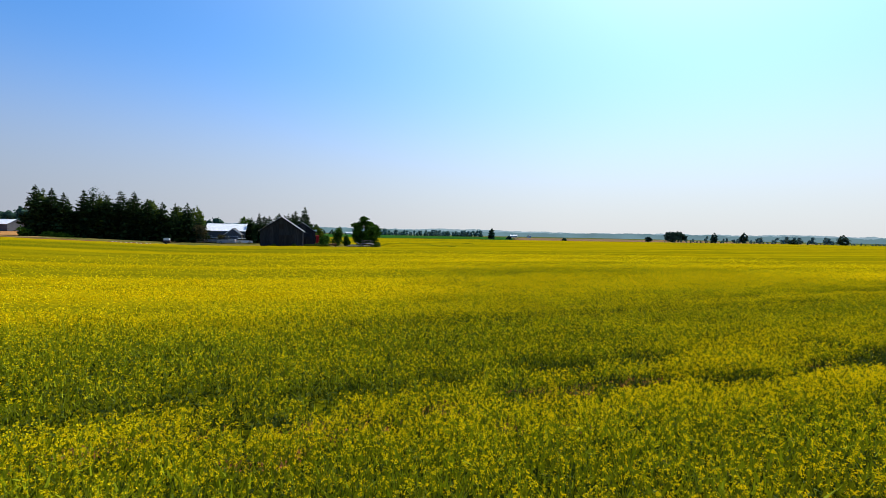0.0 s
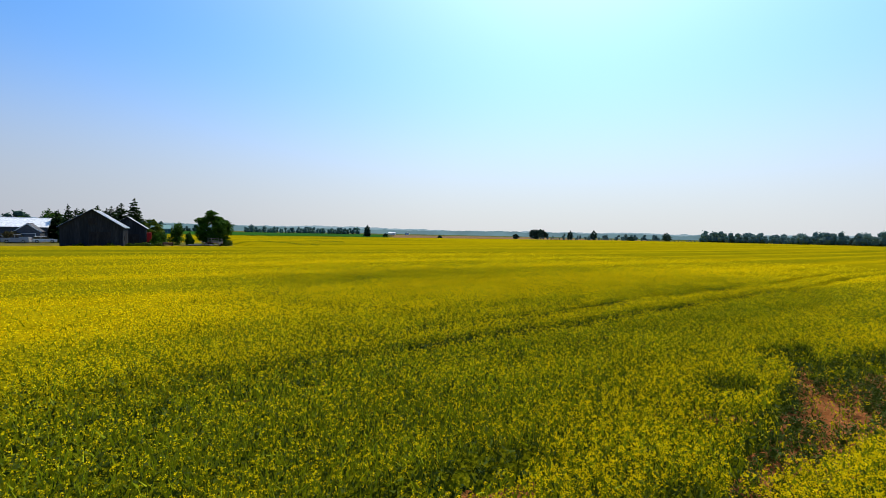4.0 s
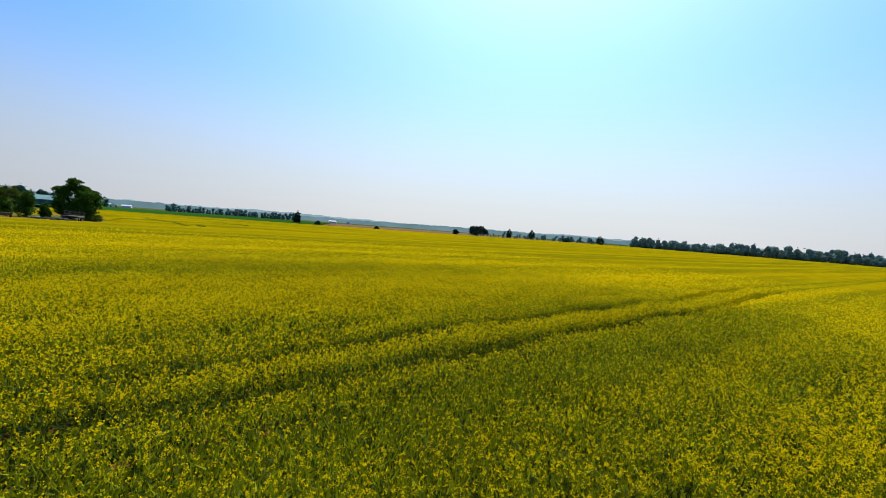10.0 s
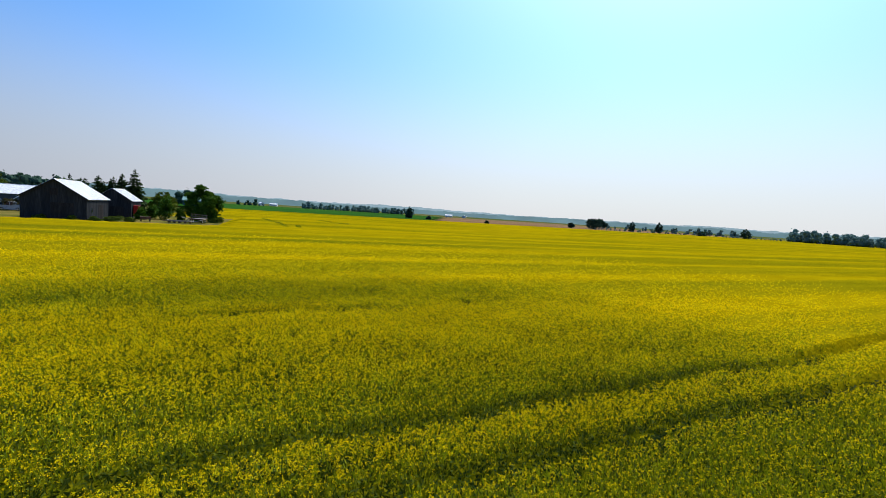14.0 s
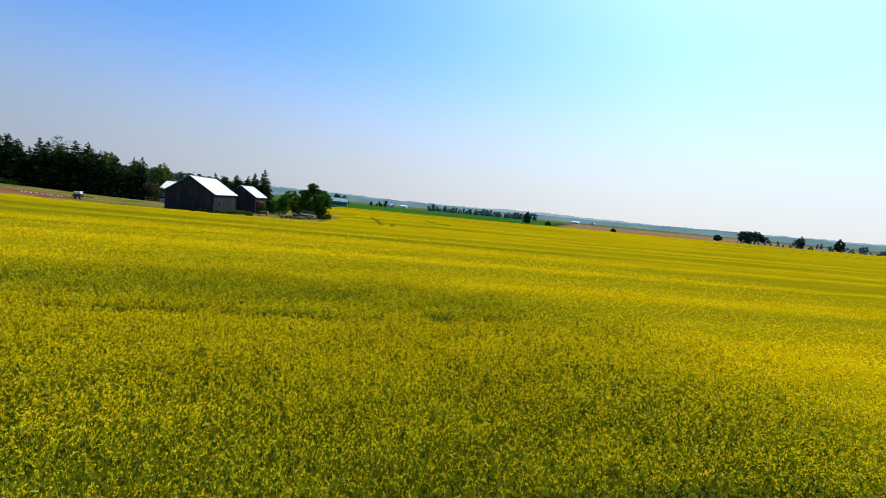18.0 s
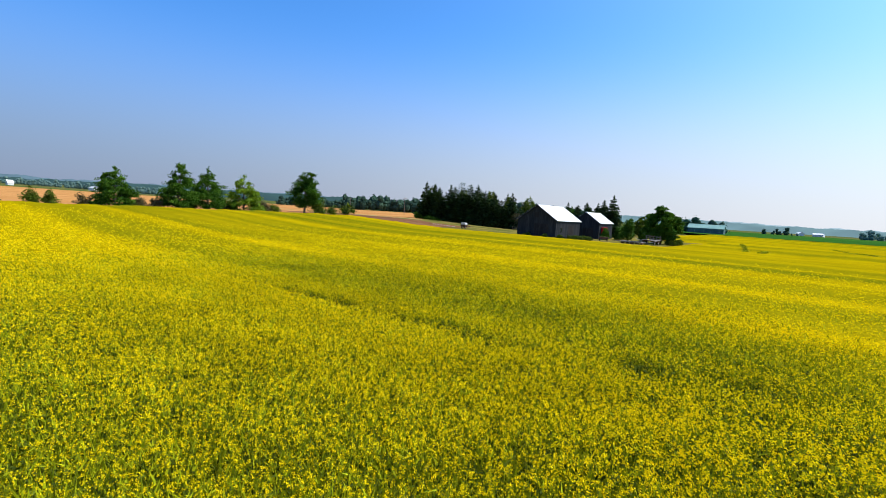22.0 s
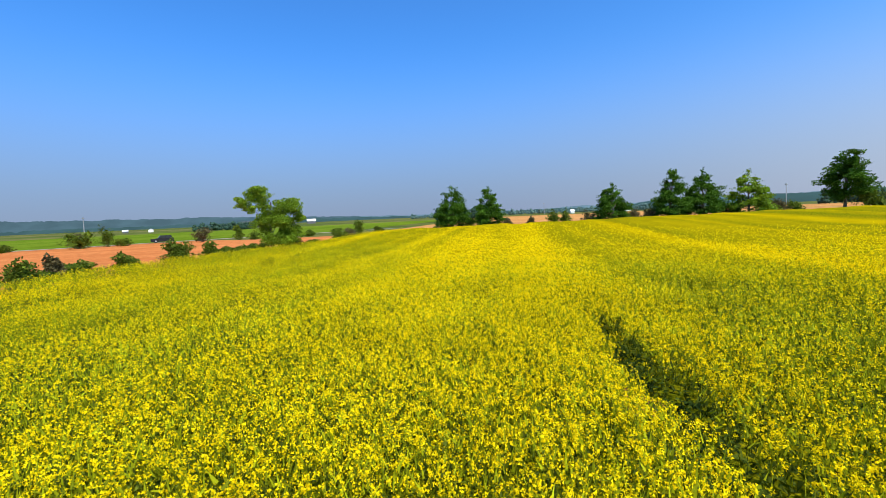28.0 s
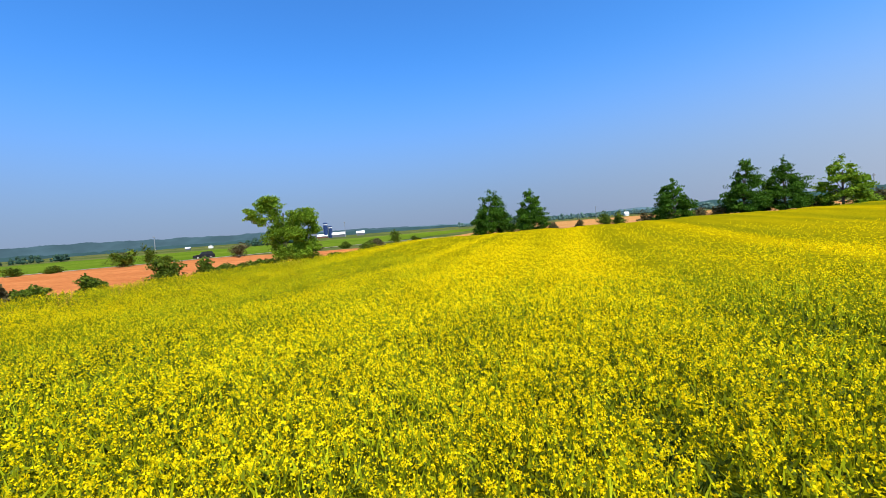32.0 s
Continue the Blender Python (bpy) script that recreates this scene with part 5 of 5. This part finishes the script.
gabled("far_house", -330, -316, 130, 4, 5, 1.8, 3.2, M_WHITEWALL, M_HOUSEROOF, "small white house far over the green crop", "house")
gabled("far_house", 398, 832, 60, 8, 14, 3.0, 5.2, M_WHITEWALL, M_TINROOF, "white farm buildings far off in the haze", "house")
gabled("far_house", 428, 822, 150, 8, 12, 3.0, 5.0, M_WHITEWALL, M_TINROOF, "white farm buildings far off in the haze", "house")
gabled("far_house", 64, 824, 70, 7, 12, 2.8, 4.6, M_WHITEWALL, M_TINROOF, "white farm buildings far off in the haze", "house")
gabled("far_house", 44, 822, 20, 7, 9, 3.0, 5.0, M_WHITEWALL, M_TINROOF, "white farm buildings far off in the haze", "house")
gabled("far_house", -520, 89, 10, 5, 4, 2.2, 4.6, M_WHITEWALL, M_WHITEWALL, "small white steep-roofed house beyond the stubble", "house")
gabled("far_house", -548, 157, 100, 6, 9, 2.6, 4.2, M_WHITEWALL, M_HOUSEROOF, "low white house beyond the stubble", "house")


# masts and poles
def mast(x, y, h, r, label):
    t = thing("radio_mast", x, y, gz(x, y), 0, label, "mast", "masts on the horizon")
    part("shaft", rod(bmesh.new(), (0, 0, -0.5), (0, 0, h), r, r * 0.5, 8), M_STEEL, t)
    part("top_array", one_box((0, 0, h * 0.93), (r * 3, r * 3, h * 0.06)), M_STEEL, t)


mast(-556, -653, 25, 0.9, "thin steel radio mast on the ridge")
mast(-575, -301, 23, 0.5, "thin steel mast beside the far farm")
mast(-620, 61, 16, 0.5, "thin steel radio mast over the stubble field")
mast(-484, 300, 22.6, 0.6, "thin steel radio mast by the woods")
for x, y in [(-123, 190), (-240, 250), (-95, 265)]:
    t = thing("utility_pole", x, y, gz(x, y), 60, "grey wooden utility pole with a crossarm", "utility pole", "utility poles")
    part("pole", rod(bmesh.new(), (0, 0, -0.5), (0, 0, 9.5), 0.16, 0.11, 8), M_POLE, t)
    part("crossarm", one_box((0, 0, 8.9), (2.4, 0.12, 0.14)), M_POLE, t)
    for dx in (-1.0, 0.0, 1.0):
        part("insulator", rod(bmesh.new(), (dx, 0, 8.97), (dx, 0, 9.2), 0.05, 0.04, 6), M_STEEL, t)


# ---- vehicles and yard clutter ----
def wheel(t, x, y, r, w):
    ty = part("tyre", rod(bmesh.new(), (x - w / 2, y, r), (x + w / 2, y, r), r, r, 18), M_TYRE, t)
    part("rim", rod(bmesh.new(), (x - w / 2 - 0.012, y, r), (x + w / 2 + 0.012, y, r), r * 0.6, r * 0.6, 14), M_RIM, ty)


def car(name, x, y, rz, paint, label, tall=1.7, long=4.6, wide=1.85, bed=False):
    """A parked car, its nose along its own +y."""
    t = thing(name, x, y, gz(x, y) + 0.1, rz, label, "car")
    h1 = tall * 0.56
    bm = prism(bmesh.new(), [(-long / 2, 0.3), (long / 2, 0.3), (long / 2, h1 * 0.86), (long * 0.2, h1), (-long / 2 * 0.98, h1 * 1.02)], -wide / 2, wide / 2)
    bmesh.ops.rotate(bm, verts=bm.verts, cent=(0, 0, 0), matrix=Matrix.Rotation(radians(90), 3, "Z"))
    bmesh.ops.bevel(bm, geom=list(bm.edges), offset=0.09, segments=2, affect="EDGES", profile=0.6)
    part("body", bm, paint, t)
    rear, back = (-0.12, -0.09) if bed else (-0.47, -0.40)
    bm = prism(bmesh.new(), [(long * rear, h1), (long * 0.22, h1), (long * 0.1, tall - 0.05), (long * back, tall - 0.05)], -wide * 0.44, wide * 0.44)
    bmesh.ops.rotate(bm, verts=bm.verts, cent=(0, 0, 0), matrix=Matrix.Rotation(radians(90), 3, "Z"))
    part("windows", bm, M_GLASS, t, "dark window glass")
    part("roof", one_box((0, long * (back + 0.08) / 2, tall - 0.03), (wide * 0.86, long * (0.08 - back), 0.08), (0, 0, 0), 0.03), paint, t)
    if bed:                           # raised sides and tailgate of the load bed
        for sx in (-1, 1):
            part("bed_side", one_box((sx * wide * 0.46, -long * 0.32, h1 + 0.12), (0.09, long * 0.36, 0.3), (0, 0, 0), 0.02), paint, t)
        part("tailgate", one_box((0, -long * 0.485, h1 + 0.12), (wide * 0.84, 0.08, 0.3), (0, 0, 0), 0.02), paint, t)
    for sx in (-1, 1):
        for yy in (-0.31, 0.31):
            wheel(t, sx * (wide / 2 - 0.1), yy * long, 0.34, 0.22)
        part("headlight", one_box((sx * wide * 0.36, long / 2 - 0.03, h1 * 0.7), (0.3, 0.08, 0.14), (0, 0, 0), 0.02), M_RIM, t)
        part("tail_light", one_box((sx * wide * 0.4, -long / 2 + 0.03, h1 * 0.8), (0.18, 0.08, 0.24), (0, 0, 0), 0.02), M_RED, t)
        part("pillar", one_box((sx * wide * 0.437, long * (back + 0.12) / 2, (h1 + tall) / 2 - 0.02), (0.03, 0.09, tall - h1 - 0.05)), paint, t)
    part("bumper", one_box((0, long / 2 + 0.01, 0.42), (wide * 0.92, 0.12, 0.2), (0, 0, 0), 0.04), M_TYRE, t)
    return t


car("pickup_truck", -24.0, 142.2, 82, M_PALECAR, "pale grey pickup truck with an open bed in the farmyard", 1.95, 4.7, 1.9, True)
car("parked_car", -19.6, 144.2, -80, M_WHITECAR, "white saloon car parked in the farmyard", 1.5, 4.4)
car("parked_car", -29.2, 150.2, 60, M_BLUECAR, "blue-grey car half hidden behind a bush", 1.6, 4.3)
car("parked_car", -66.8, -62.4, -132, M_DARKCAR, "dark sport utility car on the gravel road", 1.8, 4.8)

# tall red bin on wheels by the shed
t = thing("red_feed_bin", 1.4, 133.2, gz(1.4, 133.2), 90, "tall bright red steel bin on small wheels", "farm equipment")
part("bin", one_box((0, 0, 1.85), (1.9, 0.9, 2.1), (0, 0, 0), 0.06), M_RED, t)
part("hopper", prism(bmesh.new(), [(-0.9, 0.85), (0.9, 0.85), (0.5, 0.45), (-0.5, 0.45)], -0.38, 0.38), M_RUST, t, "dark rusty hopper bottom")
part("lid", one_box((0, 0, 2.94), (2.0, 1.0, 0.07), (0, 0, 0), 0.02), M_RED, t)
for sx in (-1, 1):
    part("side_rail", one_box((sx * 0.6, 0, 0.42), (0.12, 1.0, 0.12)), M_RUST, t)
    for sy in (-0.32, 0.32):
        wheel(t, sx * 0.8, sy, 0.3, 0.18)
part("ladder", one_box((0.99, 0.15, 1.8), (0.05, 0.4, 1.9)), M_RUST, t)
# rusty implement
t = thing("old_harrow", 5.2, 121.8, gz(5.2, 121.8), 15, "dark rusty harrow standing in the grass", "farm equipment")
part("frame", one_box((0, 0, 0.75), (1.9, 1.0, 0.5), (0, 0, 0), 0.05), M_RUST, t)
part("drawbar", one_box((0, -1.2, 0.5), (0.14, 1.6, 0.14)), M_RUST, t)
for sx in (-0.8, 0.8):
    wheel(t, sx, 0.1, 0.42, 0.2)
# stacked beams and a broken hay wagon
sr = np.random.RandomState(3)
for k in range(14):
    low = k < 5                       # dark sleepers below, pale planks thrown across them
    ob = part("timber_beam", one_box((0, 0, 0), (1.9, 0.34, 0.34) if low else (4.6 + sr.uniform(-1.2, 0.6), 0.3, 0.1), (0, 0, 0), 0.02), M_RUST if low else M_GREYWOOD, None)
    x, y = (9.6 + 1.0 * k, 121.4) if low else (11.4 + sr.uniform(-0.8, 0.8), 120.6 + 0.2 * (k - 5))
    ob.matrix_world = pose(x, y, gz(x, y) + (0.17 if low else 0.42 + 0.06 * (k % 3)), 0 if low else sr.uniform(-14, 14), 0 if low else sr.uniform(-2.5, 2.5), 90 + sr.uniform(-6, 6) if low else sr.uniform(-9, 9))
    tagged(ob, "dark sleeper lying in the grass" if low else "silvered old plank thrown on a heap in the grass", "beam" if low else "plank", "heap of old timber")
t = thing("hay_wagon", 14.7, 124.2, gz(14.7, 124.2), -12, "broken grey wooden hay wagon tilted beside a tree", "wagon")
for k in range(7):
    part("deck_board", one_box((-1.5 + 0.5 * k, 0, 1.05 + 0.02 * sr.uniform(-1, 1)), (0.44, 2.2, 0.06), (sr.uniform(-3, 3), 3, 0)), M_GREYWOOD, t)
part("chassis", one_box((0, 0, 0.85), (3.6, 0.9, 0.2), (0, 3, 0)), M_RUST, t)
for k in range(5):
    part("side_rail", one_box((-1.5 + 0.75 * k, 1.0, 1.5), (0.1, 0.08, 0.95), (sr.uniform(-8, 8), sr.uniform(-25, 25), 0)), M_POLE, t)
for zz in (1.35, 1.85):
    part("rack_rail", one_box((0, 1.05, zz), (3.5, 0.06, 0.12), (0, 5, 0)), M_POLE, t)
part("loose_plank", one_box((-1.6, -1.0, 0.75), (2.8, 0.3, 0.07), (12, 22, 20)), M_GREYWOOD, t)
part("loose_plank", one_box((0.8, -1.3, 0.6), (2.6, 0.28, 0.07), (18, -16, -12)), M_GREYWOOD, t)
for sx in (-1.2, 1.2):
    for sy in (-0.8, 0.8):
        wheel(t, sx, sy, 0.42, 0.16)
# white tank box on a low trailer
t = thing("box_trailer", -33.4, 121.2, gz(-33.4, 121.2), 5, "white box on a dark low trailer at the field edge", "trailer")
part("deck", one_box((0, 0, 0.72), (2.6, 1.7, 0.16), (0, 0, 0), 0.02), M_RUST, t)
part("box", one_box((-0.3, 0, 1.4), (1.25, 1.1, 0.55), (0, 0, 0), 0.05), M_WHITEPAINT, t)
part("skirt", one_box((-0.3, 0, 0.8), (1.45, 1.25, 0.64)), M_RUST, t)
part("hitch", one_box((1.9, 0, 0.6), (1.4, 0.12, 0.12)), M_RUST, t)
for sy in (-0.85, 0.85):
    wheel(t, -0.4, sy, 0.36, 0.2)
# pale stones in a row at the yard's edge
for k in range(9):
    x, y = -45.0 + 0.95 * k + sr.uniform(-0.2, 0.2), 121.5 + sr.uniform(-0.4, 0.4)
    bm = bmesh.new()
    bmesh.ops.create_icosphere(bm, subdivisions=2, radius=0.22)
    for v in bm.verts:
        v.co *= 1 + 0.25 * noise.noise(v.co * 3 + Vector((k, 0, 0)))
        v.co.z *= 0.75
    ob = part("boundary_stone", bm, M_STONE, None)
    ob.location = (x, y, gz(x, y) + 0.11)
    tagged(ob, "pale rounded stone lying at the yard's edge", "stone", "row of stones")
# broken fence at the grove
t = thing("rail_fence", -28.0, 147.0, gz(-28, 147), 0, "old brown wooden rail fence by the grove", "fence")
for k in range(6):
    part("post", one_box((-5 + 2 * k, 0, 0.55), (0.14, 0.14, 1.2), (0, sr.uniform(-5, 5), 0)), M_POLE, t)
for k in range(5):
    for zz in (0.45, 0.95):
        part("rail", one_box((-4 + 2 * k, 0.09, zz), (2.1, 0.05, 0.12), (0, sr.uniform(-3, 3), 0)), M_POLE, t)
